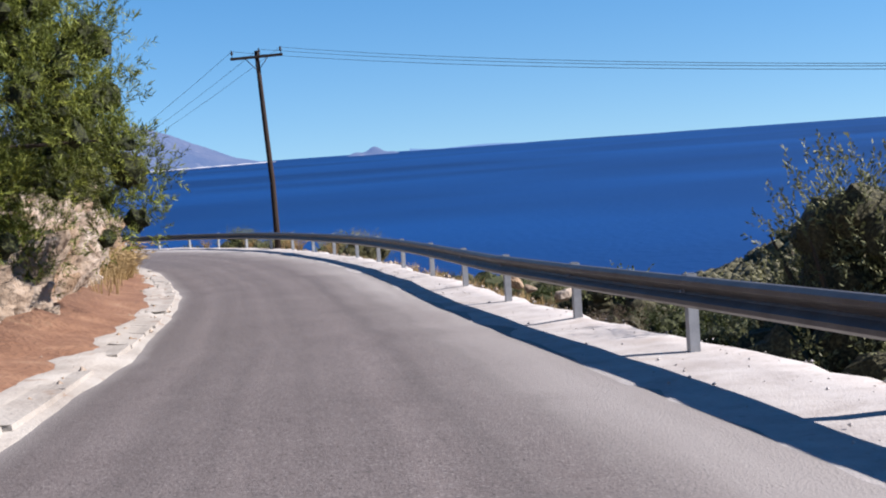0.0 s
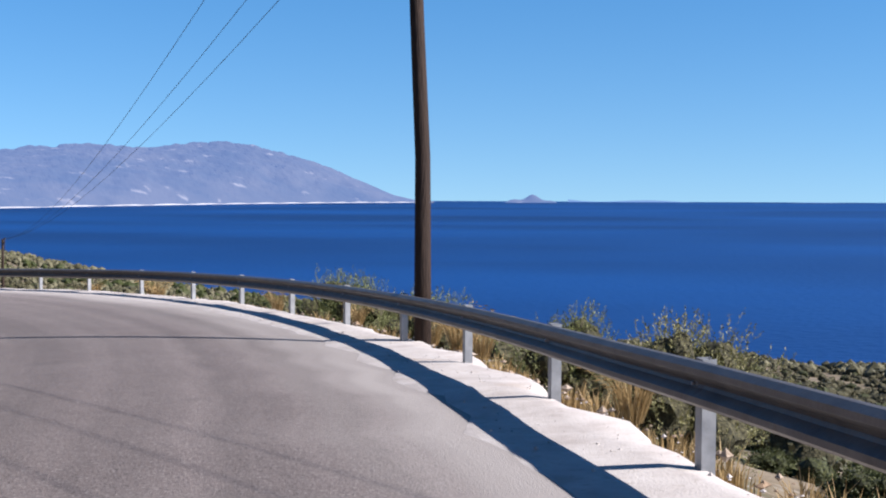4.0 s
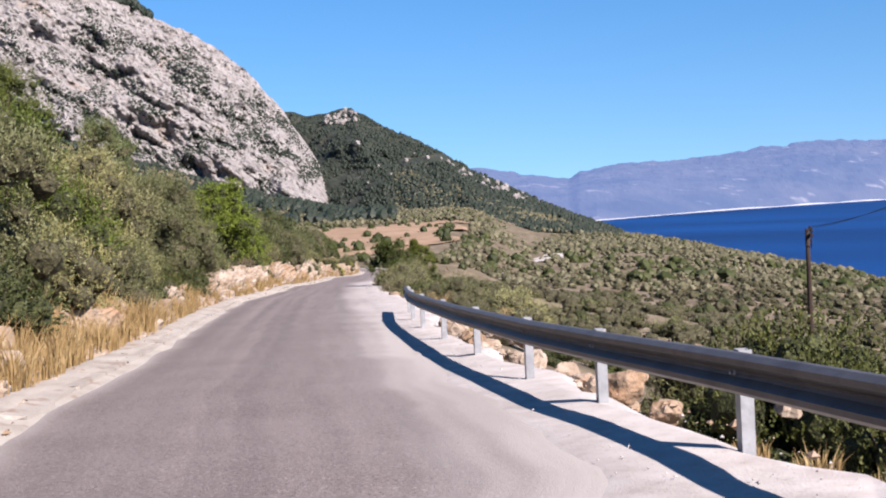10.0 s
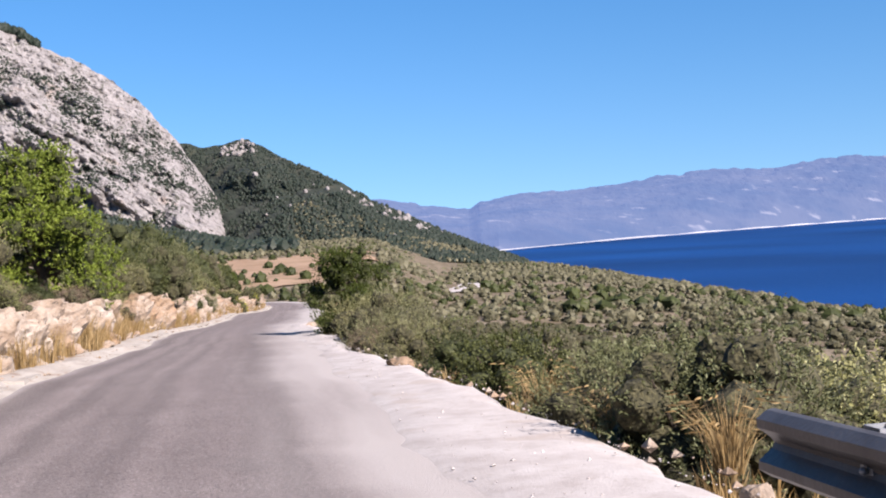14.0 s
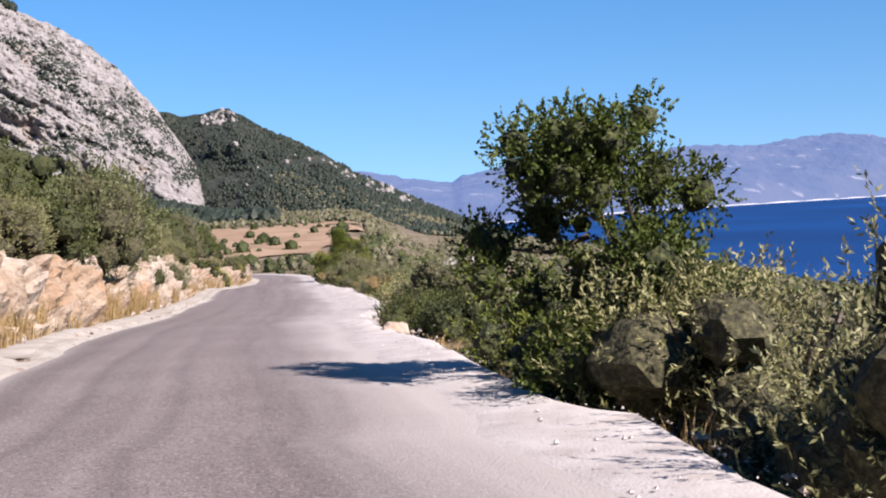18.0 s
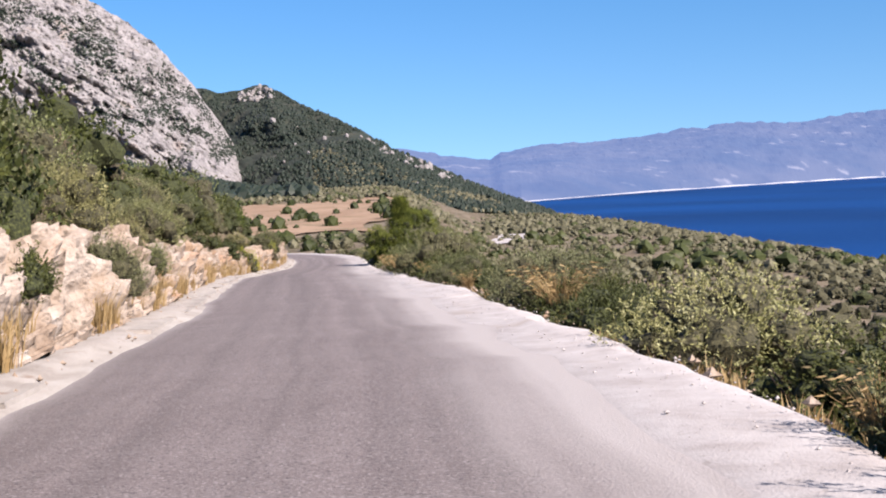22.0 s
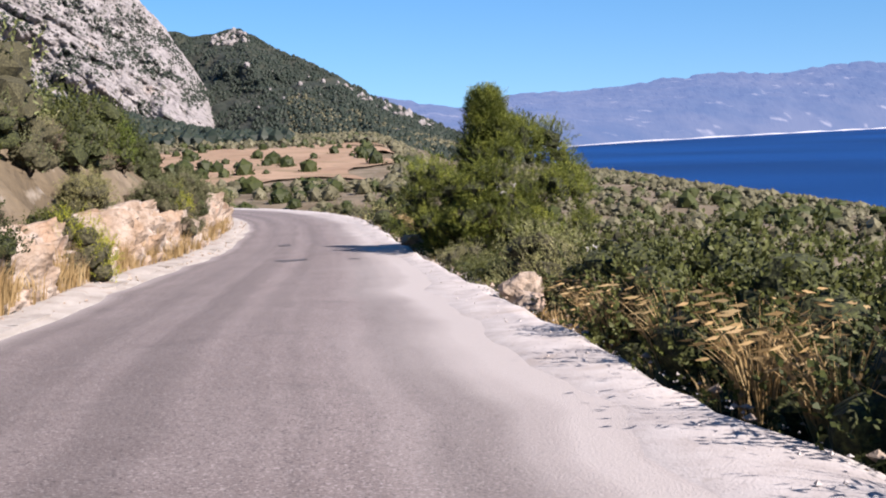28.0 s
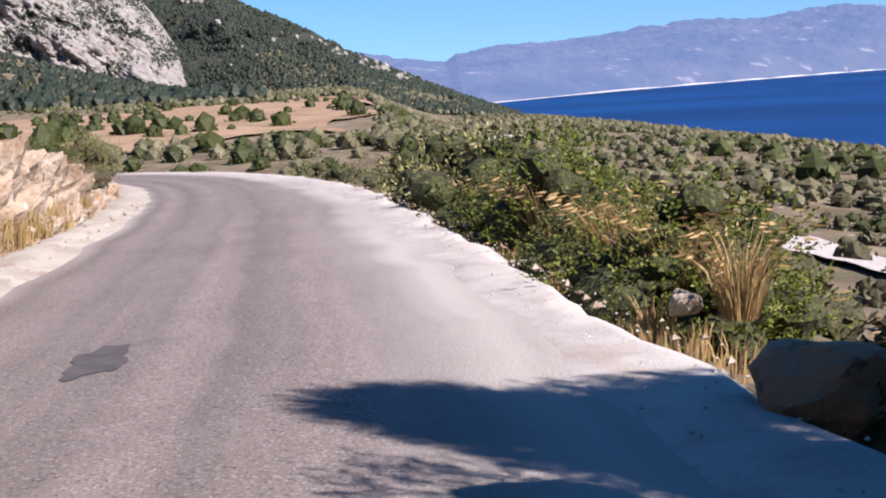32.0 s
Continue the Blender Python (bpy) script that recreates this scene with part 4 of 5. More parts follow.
def shrub(key, x, y, scale=1.0, turn=None, tall=1.0, where="", sink=0.05, z=None):
    k = count_of.get(key, 0)
    count_of[key] = k + 1
    fol, stem = KINDS[key][k % len(KINDS[key])]
    lab, cat = LABELS[key]
    ob = tagged(new("shrub" if cat == "shrub" else "bush"), lab + (" " + where if where else ""), cat, group=key + " bushes")
    z = land_at(float(x), float(y)) if z is None else z
    ob.location, ob.rotation_euler, ob.scale = (x, y, z - sink), (0, 0, turn if turn is not None else k * 2.399), (scale, scale, scale * tall)
    part("foliage", fol, ob)
    if stem:
        part("woody_base", stem, ob)
    return ob


def at_road(key, s, n, scale=1.0, tall=1.0, where="", sink=0.05):
    x, y, zr = (float(q) for q in on_road(s, n))
    up = bank_at(s, n)
    return shrub(key, x, y, scale, None, tall, where, sink, None if up is None else zr + up)


def bush_mass(name, key, places, label):
    """Bushes of one kind, far from the road, joined into one mesh; places: (s, n, scale, tall)."""
    leaves, cores, at_l, at_c, vl, vc = [], [], 0, 0, [], []
    for k, (s, n, sc, tall) in enumerate(places):
        v, f, split, mat, inner = KIND_DATA[key][k % len(KIND_DATA[key])]
        x, y, _ = (float(q) for q in on_road(s, n))
        q, z = k * 2.399, land_at(x, y) - 0.05
        turn = np.array([[math.cos(q), math.sin(q), 0], [-math.sin(q), math.cos(q), 0], [0, 0, 1.0]])
        w = (v * [sc, sc, sc * tall]) @ turn + [x, y, z]
        nl = 4 * split
        vl.append(w[:nl])
        vc.append(w[nl:])
        leaves += (np.arange(nl).reshape(-1, 4) + at_l).tolist()
        cores += (np.array(f[split:]) - nl + at_c).tolist()
        at_l, at_c = at_l + nl, at_c + len(w) - nl
    faces = leaves + (np.array(cores) + at_l).tolist()
    return tagged(new(name, foliage_mesh(name, np.vstack(vl + vc), faces, len(leaves), mat, inner)), label, "bushes", kind="stuff")


def stand(s, n):
    """World place of something rooted at s, n, on the cutting where there is one."""
    x, y, zr = (float(q) for q in on_road(s, n))
    up = bank_at(s, n)
    return x, y, land_at(x, y) if up is None else zr + up


# ---------------------------------------------------------------- trees
def limb_path(rng, a, b, bend=0.15):
    a, b = Vector(a), Vector(b)
    d = (b - a).length
    mid = [a.lerp(b, t) + Vector(rng.normal(size=3)) * bend * d * t * (1 - t) * 2 for t in (0.33, 0.66)]
    return [a, *mid, b]


def tree(name, x, y, base, trunk, lumps, mat, leaf, label, category, radius=0.16, core=0.66, seed=1):
    """trunk: the tops of the stem; lumps: crown masses round which the leaves grow, each borne by a limb. leaf: count, size, slim, shoot length in leaves, upward growth."""
    rng = np.random.default_rng(seed)
    ob = tagged(new(name), label, category)
    ob.location = (x, y, base)
    stem = [(0, 0, -0.4), *trunk]
    part("trunk", tube_mesh("trunk", stem, [radius * (1 - 0.75 * k / (len(stem) - 1)) for k in range(len(stem))], M_BARK, 10), ob)
    for k, (lx, ly, lz, r) in enumerate(lumps):
        if k % 2 == 0 and k < 40:
            t = stem[1 + int(rng.integers(len(stem) - 1))]
            t = (t[0], t[1], min(t[2], lz))
            part("limb", tube_mesh("limb", limb_path(rng, t, (lx, ly, lz)), [radius * 0.34, radius * 0.24, radius * 0.15, 0.012], M_BARK, 6), ob)
    count, size, slim, out, hang = leaf
    per, low = (24, 0.4) if mat is M_PINE else (9, 0.3)
    v, f = spray_cloud(rng, lumps, count // per, per, size * out, size, slim, hang, low)
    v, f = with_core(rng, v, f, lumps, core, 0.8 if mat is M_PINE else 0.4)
    part("crown", foliage_mesh("crown", v, f, count // per * per, mat, {M_OLIVE: M_INNER_SHADE, M_PINE: M_INNER_SHADE_PINE}.get(mat, M_INNER_SHADE_GREEN)), ob)
    return ob


def crown_lumps(rng, w, h, z0, n, r0=0.24, taper=0.5, lean=(0, 0), jitter=0.12):
    """Masses inside an uneven egg from z0 to z0 + h."""
    out = []
    for k in range(n):
        t = rng.random() ** 0.85
        a = rng.random() * 2 * math.pi
        ww = w / 2 * (1 - taper * t) * (0.55 + 0.45 * math.sin(math.pi * min(1, t * 0.9 + 0.18)))
        q = rng.random() ** 0.5 * ww
        r = r0 * (0.6 + 0.7 * rng.random()) * (1 - 0.45 * t)
        out.append((q * math.cos(a) + lean[0] * t + rng.normal() * jitter, q * math.sin(a) + lean[1] * t + rng.normal() * jitter, z0 + t * h, r))
    return out


def profile_lumps(rng, rows, n, r0, across, deep=0.9):
    """Masses filling a crown whose reach to either side changes with height; rows: (height, reach to one side, to the other)."""
    zs = [r[0] for r in rows]
    along = Vector((-across[1], across[0], 0))
    out = []
    for k in range(n):
        z = zs[0] + (zs[-1] - zs[0]) * rng.random() ** 0.9
        p, q = np.interp(z, zs, [r[1] for r in rows]), np.interp(z, zs, [r[2] for r in rows])
        r = min(r0 * (0.55 + 0.7 * rng.random()), 0.5 * (p + q) + 0.1)
        p, q = max(p - r * 0.9, 0.0), max(q - r * 0.9, 0.0)
        mid, half = (p - q) / 2, (p + q) / 2
        t, m = rng.random() * 2 * math.pi, rng.random() ** 0.36
        u, v = mid + half * m * math.cos(t), half * deep * m * math.sin(t)
        out.append((across[0] * u + along[0] * v, across[1] * u + along[1] * v, z, r))
    return out


# roadside pine
x, y, _ = on_road(247.5, -4.45)
z = land_at(float(x), float(y))
rng = np.random.default_rng(77)
lump = profile_lumps(rng, [(0.5, 0.5, 1.6), (1.1, 2.0, 3.0), (1.9, 3.15, 2.8), (2.8, 3.05, 3.0), (3.4, 2.2, 2.9), (4.0, 1.0, 2.3), (4.4, 0.75, 0.7), (5.1, 0.65, -0.1)], 150, 0.46, (-0.77, -0.63))
tree("pine_tree", float(x), float(y), z, [(0.05, 0, 1.2), (-0.1, 0.05, 2.6), (0, 0, 4.6)], lump, M_PINE, (260000, 0.085, 0.12, 2.3, 0.75),
     "bushy bright green pine tree on the seaward road edge", "pine tree", 0.17, 0.46, 3)
# carob beside the shoulder
x, y, _ = on_road(151.4, -3.4)
z = land_at(float(x), float(y))
rng = np.random.default_rng(12)
tree("carob_tree", float(x), float(y), z, [(0.1, 0, 0.7), (0.0, 0.0, 1.5), (-0.3, -0.25, 2.4)], crown_lumps(rng, 3.3, 2.7, 0.35, 56, 0.38, 0.3, (-0.35, -0.3), 0.12) + crown_lumps(rng, 2.9, 1.8, 0.0, 34, 0.4, 0.3),
     M_GREENLEAF, (86000, 0.045, 0.62, 2.8, 0.35), "dark green carob tree overhanging the gravel shoulder", "tree", 0.09, 0.55, 4)
# pine above the first bend
x, y, z = stand(20.8, 5.8)
rng = np.random.default_rng(31)
lump = profile_lumps(rng, [(-0.5, 2.2, 1.6), (0.0, 3.2, 3.1), (0.5, 3.6, 3.95), (2.2, 3.4, 3.85), (3.8, 2.4, 3.0), (5.4, 0.8, 1.0)], 170, 0.6, (-1, 0))
tree("pine_tree", float(x), float(y), z, [(0.1, 0, 1.4), (-0.1, 0.1, 3.0), (0, 0, 5.2)], lump, M_PINE, (230000, 0.11, 0.13, 2.4, 0.6),
     "large light green pine leaning over the rock cutting", "pine tree", 0.22, 0.36, 5)
# round carob on the hillside
x, y, z = stand(156.0, 6.5)
rng = np.random.default_rng(8)
tree("carob_tree", float(x), float(y), z - 0.3, [(0.1, 0, 1.6), (0, 0.1, 3.0), (0, 0, 4.6)], crown_lumps(rng, 5.2, 4.8, 0.7, 60, 0.8, 0.25), M_FRESH,
     (48000, 0.08, 0.6, 2.4, 0.4), "rounded fresh green carob tree above the bank", "tree", 0.2, 0.48, 6)
# silvery olive trees along the upper bank
rng = np.random.default_rng(40)
for k, (s, n, w, h) in enumerate([(101, 7.2, 4.8, 4.8), (107, 6.6, 4.4, 4.2), (112, 7.2, 5.0, 5.2), (118, 6.6, 4.2, 4.2), (124, 7.0, 4.8, 4.8), (130, 6.6, 4.2, 4.0),
                                  (137, 6.6, 4.2, 4.4), (148, 8.6, 3.6, 3.6), (113, 13.5, 5.6, 6.2), (124, 13.0, 5.4, 6.0), (136, 12.8, 5.6, 6.0), (150, 12, 5.2, 5.4),
                                  (103, 14, 5.5, 6.0), (94, 10.5, 4.6, 4.4)]):
    x, y, z = stand(s, n)
    tree("olive_tree", x, y, z - 0.1, [(0.1, 0.05, h * 0.3), (0, 0.1, h * 0.55), (0, 0, h * 0.8)],
         crown_lumps(rng, w * 0.86, h * 0.86, h * 0.1, 34, 0.6, 0.22), M_OLIVE if k not in (2, 10) else M_GREENLEAF, (25000, 0.085, 0.34, 5.0, 0.9),
         "silvery olive tree on the bank above the road" if k not in (2, 10) else "leafy green wild tree on the bank above the road", "tree", 0.15, 0.62, 50 + k)

# ---------------------------------------------------------------- bushes by the shoulder
for key, s, n, sc, tall in [
        ("olive", 13.4, -6.2, 1.4, 0.95), ("olive", 15.0, -6.6, 1.1, 0.9), ("dark", 9.0, -6.0, 1.1, 0.9), ("dark", 17.5, -6.2, 0.9, 0.7), ("dry", 20, -4.9, 0.8, 0.8),
        ("olive", 60.8, -6.6, 0.9, 0.95), ("olive", 50.2, -6.3, 0.9, 1.0), ("olive", 55.0, -6.8, 0.8, 1.0), ("olive", 63.5, -7.4, 0.8, 0.9), ("dark", 66, -7.2, 0.8, 0.7), ("olive", 71, -8.5, 0.8, 0.7),
        ("dark", 101.0, -6.8, 1.35, 1.2), ("dark", 98.0, -7.2, 1.1, 1.1), ("dark", 104.5, -6.9, 1.0, 0.9), ("olive", 94, -7.5, 0.9, 0.9), ("olive", 109.0, -7.4, 0.9, 0.9),
        ("olive", 125.5, -6.4, 1.05, 0.8), ("olive", 128.5, -7.2, 0.9, 0.8), ("dark", 121.5, -6.6, 0.7, 0.7), ("dark", 118.0, -6.4, 0.6, 0.7), ("dark", 133.0, -5.6, 0.9, 0.95),
        ("dark", 136.5, -5.6, 0.85, 0.8), ("olive", 139.6, -6.2, 0.8, 0.8), ("olive", 143.4, -6.4, 0.9, 0.75), ("dry", 142.4, -3.6, 0.95, 1.0), ("dry", 147.6, -3.4, 0.8, 0.8), ("olive", 146.5, -5.6, 1.05, 0.9),
        ("olive", 149.5, -5.8, 1.05, 0.85), ("olive", 152.5, -6.3, 1.0, 0.85), ("dry", 150.5, -4.5, 0.7, 0.7), ("green", 155.2, -6.6, 0.9, 0.9), ("dry", 154.0, -4.2, 0.7, 0.6),
        ("dark", 160.8, -5.6, 0.9, 0.9), ("green", 162.5, -4.6, 0.75, 0.7), ("dark", 164.8, -5.0, 0.85, 0.9), ("dark", 167.2, -4.9, 0.8, 0.8), ("olive", 169.6, -5.0, 0.95, 0.82),
        ("olive", 172.0, -6.0, 0.75, 0.75), ("dry", 169.0, -3.75, 0.75, 0.9), ("dry", 171.2, -3.8, 0.7, 0.9), ("dark", 175.4, -6.6, 0.7, 0.7), ("pale", 179.4, -6.4, 0.85, 0.75),
        ("dark", 184.0, -6.6, 0.75, 0.8), ("dark", 187.0, -6.0, 0.8, 0.8), ("olive", 189.4, -4.9, 0.85, 0.8), ("olive", 192.0, -5.5, 0.8, 0.8), ("dark", 193.5, -6.2, 0.9, 0.7),
        ("dark", 197.0, -5.9, 0.9, 0.6), ("dark", 200.3, -5.4, 0.9, 0.7), ("olive", 203.0, -6.0, 0.8, 0.7), ("dark", 206.0, -5.2, 1.0, 0.75), ("dark", 209.0, -5.0, 1.0, 0.8),
        ("olive", 212.0, -5.6, 1.05, 0.9), ("olive", 215.0, -5.2, 0.95, 0.85), ("dark", 217.5, -5.8, 1.0, 0.9), ("dark", 220.5, -5.4, 1.1, 0.9), ("dark", 223.5, -5.6, 1.1, 0.9),
        ("dark", 226.5, -6.0, 1.1, 0.9), ("dark", 230.0, -6.2, 1.0, 0.9), ("olive", 233.8, -4.7, 0.6, 0.9), ("olive", 236.0, -5.2, 0.8, 0.8), ("dark", 239.0, -5.3, 0.8, 0.7),
        ("dark", 241.5, -4.9, 0.7, 0.7), ("olive", 243.5, -4.4, 0.55, 0.7), ("dark", 245.0, -3.9, 0.5, 0.6), ("dark", 250.5, -5.0, 0.8, 0.7), ("green", 256.5, -5.4, 0.9, 0.7),
        ("dark", 259.5, -5.2, 0.9, 0.75), ("green", 262.5, -5.8, 1.0, 0.8), ("dark", 265.5, -5.2, 0.9, 0.8), ("dark", 269.0, -5.6, 1.1, 0.9), ("olive", 272.5, -5.8, 1.1, 0.9),
        ("dark", 276.0, -6.2, 1.1, 0.9), ("olive", 280.0, -6.0, 1.0, 0.8), ("olive", 284.5, -6.2, 1.0, 0.8), ("dark", 289.0, -6.0, 1.0, 0.8), ("olive", 294.0, -6.2, 1.0, 0.8)]:
    sc *= 0.75 if s > 278 else 1.22 if s > 165 else 1.0
    key = "hill_" + key if s > 268 and key in ("olive", "dark") else key
    if s > 118:
        n = max(n + 0.5, -(float(outer_right(s)) + 0.2 + 1.05 * sc * (0.62 if key == "dry" else 1.0)))
    at_road(key, s, n, sc, tall * 1.05, "by the road edge")
at_road("pale", 127.8, -6.6, 1.35, 0.72, "beyond the guardrail", -0.2)
rng = np.random.default_rng(71)
for k in range(46):
    s = 16 + 78 * rng.random()
    at_road(["bank_dark", "bank_olive", "bank_dark", "dry"][k % 4], s, -float(outer_right(s)) - 1.6 - 6.5 * rng.random(), 0.45 + 0.4 * rng.random(), 0.75, "on the slope behind the guardrail", 0.1)
at_road("olive", 62.6, -5.5, 0.85, 1.0, "behind the guardrail")
for s, n, sc in ((157.6, -2.75, 0.5), (158.6, -2.95, 0.6), (159.6, -3.1, 0.55), (162.6, -3.3, 0.6), (164.2, -3.3, 0.65)):
    at_road("dry", s, n, sc, 0.85, "at the crumbling shoulder edge")
at_road("green", 152.6, -5.2, 0.85, 0.95, "by the road edge")
# ---------------------------------------------------------------- bushes on the cutting
for key, s, n, sc, tall in [
        ("olive", 36.5, 5.6, 0.75, 1.0), ("dark", 33.0, 6.8, 0.9, 1.0), ("dry", 39.5, 5.2, 0.7, 0.8),
        ("olive", 45.0, 5.5, 1.1, 1.25), ("dark", 42.0, 6.0, 0.9, 1.2), ("olive", 174.6, 4.9, 1.2, 1.05), ("dark", 177.2, 5.2, 1.2, 1.2), ("dark", 171.4, 5.8, 1.1, 1.0), ("dark", 179.6, 5.6, 1.2, 1.0), ("dark", 184.0, 6.4, 1.4, 1.5), ("dark", 187.5, 6.4, 1.1, 1.1), ("dark", 190.0, 7.2, 0.9, 1.0),
        ("dry", 165.0, 6.0, 0.9, 0.9), ("dry", 160.0, 6.2, 0.8, 0.8), ("dry", 181.0, 6.6, 0.9, 0.9), ("dry", 168.0, 7.0, 0.9, 0.9), ("dry", 184.5, 6.2, 0.8, 0.9),
        ("dry", 194.0, 6.4, 0.9, 0.9), ("dark", 199.5, 6.6, 0.8, 0.9), ("dry", 204.0, 6.5, 1.0, 1.0), ("dry", 210.0, 6.9, 1.0, 0.9), ("dark", 214.5, 6.6, 0.8, 1.3),
        ("dry", 219.0, 7.4, 1.0, 1.0), ("olive", 224.0, 8.6, 1.0, 0.9), ("dry", 229.0, 8.0, 1.0, 0.9), ("dry", 234.0, 8.2, 1.0, 0.9), ("dark", 240.0, 8.6, 1.0, 1.0),
        ("lime", 240.0, 5.5, 1.0, 1.0), ("lime", 253.2, 5.1, 0.85, 1.0), ("dry", 251.0, 8.4, 1.0, 1.0), ("dark", 256.0, 8.8, 1.1, 1.2), ("green", 261.0, 8.4, 0.9, 1.1),
        ("dark", 265.0, 8.8, 1.1, 1.2), ("dark", 271.0, 8.4, 1.0, 1.0), ("lime", 268.0, 7.2, 0.7, 1.2), ("dark", 277.0, 8.0, 0.8, 0.9), ("olive", 206.0, 10.5, 1.1, 0.9),
        ("dry", 146.0, 5.6, 0.7, 0.9), ("dry", 139.0, 5.6, 0.7, 0.9), ("dark", 133.0, 6.0, 0.7, 0.9), ("dark", 127.0, 6.0, 0.7, 1.0), ("dark", 120.0, 5.8, 0.7, 1.0),
        ("olive", 91.0, 6.5, 0.9, 1.0), ("dark", 97.0, 5.8, 0.8, 1.0), ("dark", 104.0, 5.8, 0.8, 0.9), ("olive", 110.0, 5.9, 0.9, 1.0), ("olive", 116.0, 6.0, 0.9, 1.0)]:
    at_road("bank_" + key if key in ("olive", "dark") else key, s, n - 0.2, sc * 1.15, tall, "on the rocky bank", 0.25)
rng = np.random.default_rng(5)
for k in range(110):
    s = 122 + 166 * rng.random()
    at_road(["dry", "dry", "bank_dark", "dry", "bank_olive"][k % 5], s, float(edge_left(s) + verge(s) + 0.5 + 2.2 * rng.random()), 0.4 + 0.45 * rng.random(), 0.9, "hanging over the cut bank")
for k in range(90):
    s = 118 + 175 * rng.random()
    at_road(["hill_dark", "hill_dry", "hill_dark", "hill_olive", "hill_dark"][k % 5], s, float(edge_left(s) + verge(s) + 3.0 + 4.0 * rng.random()), 0.5 + 0.5 * rng.random(), 0.9, "above the bank")
for k in range(55):
    s = 196 + 66 * rng.random()
    at_road(["hill_dark", "hill_dry", "hill_olive"][k % 3], s, float(edge_left(s) + verge(s) + 2.9 + 3.2 * rng.random()), 0.55 + 0.4 * rng.random(), 0.9, "above the bank")
rng = np.random.default_rng(9)
masses = {}
for k in range(210):
    s, n = 92 + 200 * rng.random(), 8.5 + 38 * rng.random() ** 1.3
    key = ["hill_olive", "hill_dark", "hill_dark", "hill_dry", "hill_dark", "hill_dark"][int(rng.integers(6))]
    masses.setdefault(key, []).append((s, n, 1.0 + 0.9 * rng.random(), 1.0))
for k in range(170):
    s, n = 5 + 275 * rng.random(), -8.2 - 34 * rng.random() ** 1.2
    if 136 < s < 138 and -24 < n < -20:
        continue
    key = ["hill_olive", "hill_olive", "hill_dark", "hill_dry"][int(rng.integers(4))]
    masses.setdefault(key, []).append((s, n, 0.55 + 0.6 * rng.random(), 0.8))
for key, nm, lab in (("hill_olive", "olive_bushes", "grey-green olive bushes scattered over the stony slopes"), ("hill_dark", "mastic_bushes", "dark green mastic bushes scattered over the stony slopes"),
                     ("hill_dry", "thorn_bushes", "dry brown thorn bushes scattered over the stony slopes")):
    bush_mass(nm, key, masses[key], lab)


# ---------------------------------------------------------------- scrub, woods and grass in mass
def clumps(name, px, py, pz, size, leaves, mat, label, category, rng, tall=0.75, core=True, slim=0.6, fine=False):
    """Many small bushes in one mesh: a low core and loose leaf sprays for each."""
    n = len(px)
    base = np.stack([px, py, pz], 1)
    vs, fs, at = [], [], 0
    if core:
        cv, cf = (BALL_V, BALL_F) if fine else (ICO_V, ICO_F)
        m = len(cv)
        w = cv[None] * (size[:, None, None] * (0.38 if fine else 0.45) * (0.78 + 0.44 * rng.random((n, m, 1)))) * [1, 1, tall * 1.3] + base[:, None] + np.array([0, 0, 1.0]) * (size * 0.3 * tall)[:, None, None]
        vs.append(w.reshape(-1, 3))
        fs += (cf[None] + (np.arange(n) * m)[:, None, None]).reshape(-1, 3).tolist()
        at = n * m
    if leaves:
        d = rng.normal(size=(n, leaves, 3))
        d /= np.linalg.norm(d, axis=2, keepdims=True)
        d[..., 2] = np.abs(d[..., 2]) * 1.3 * tall
        c = base[:, None] + d * (size[:, None, None] * 0.5 * (0.75 + 0.45 * rng.random((n, leaves, 1))))
        u = rng.normal(size=(n, leaves, 3)) + d
        u /= np.linalg.norm(u, axis=2, keepdims=True)
        t = np.cross(u, rng.normal(size=(n, leaves, 3)))
        t /= np.linalg.norm(t, axis=2, keepdims=True) + 1e-9
        k = size[:, None, None] * (0.1 + 0.1 * rng.random((n, leaves, 1))) * min(1.0, (20 / leaves) ** 0.5)
        q = np.stack([c - u * k, c + t * k * slim, c + u * k, c - t * k * slim], 2).reshape(-1, 3)
        vs.append(q)
        fs += (np.arange(n * leaves * 4).reshape(-1, 4) + at).tolist()
    me = mesh_of(name, np.vstack(vs), fs, mat)
    # cores of the finer bushes take the painted-shade material
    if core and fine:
        me.materials.append(M_INNER_SHADE if mat is M_SCRUB else M_INNER_SHADE_GREEN)
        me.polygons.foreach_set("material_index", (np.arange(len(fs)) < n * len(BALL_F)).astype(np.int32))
    return tagged(new(name, me), label, category, kind="stuff")


M_SCRUB = leaf_material("scrub_leaves", (0.075, 0.072, 0.036), (0.165, 0.155, 0.085), (0.3, 0.28, 0.17), 0.12)
M_WOODS = leaf_material("pine_woods", (0.019, 0.032, 0.021), (0.029, 0.045, 0.029), (0.044, 0.06, 0.039), 0.05)
rng = np.random.default_rng(21)


def scatter(n, r0, r1, a0, a1, power=1.0):
    r = r0 + (r1 - r0) * rng.random(n) ** power
    a = np.radians(a0 + (a1 - a0) * rng.random(n))
    return EYE[0] - np.sin(a) * r, EYE[1] + np.cos(a) * r


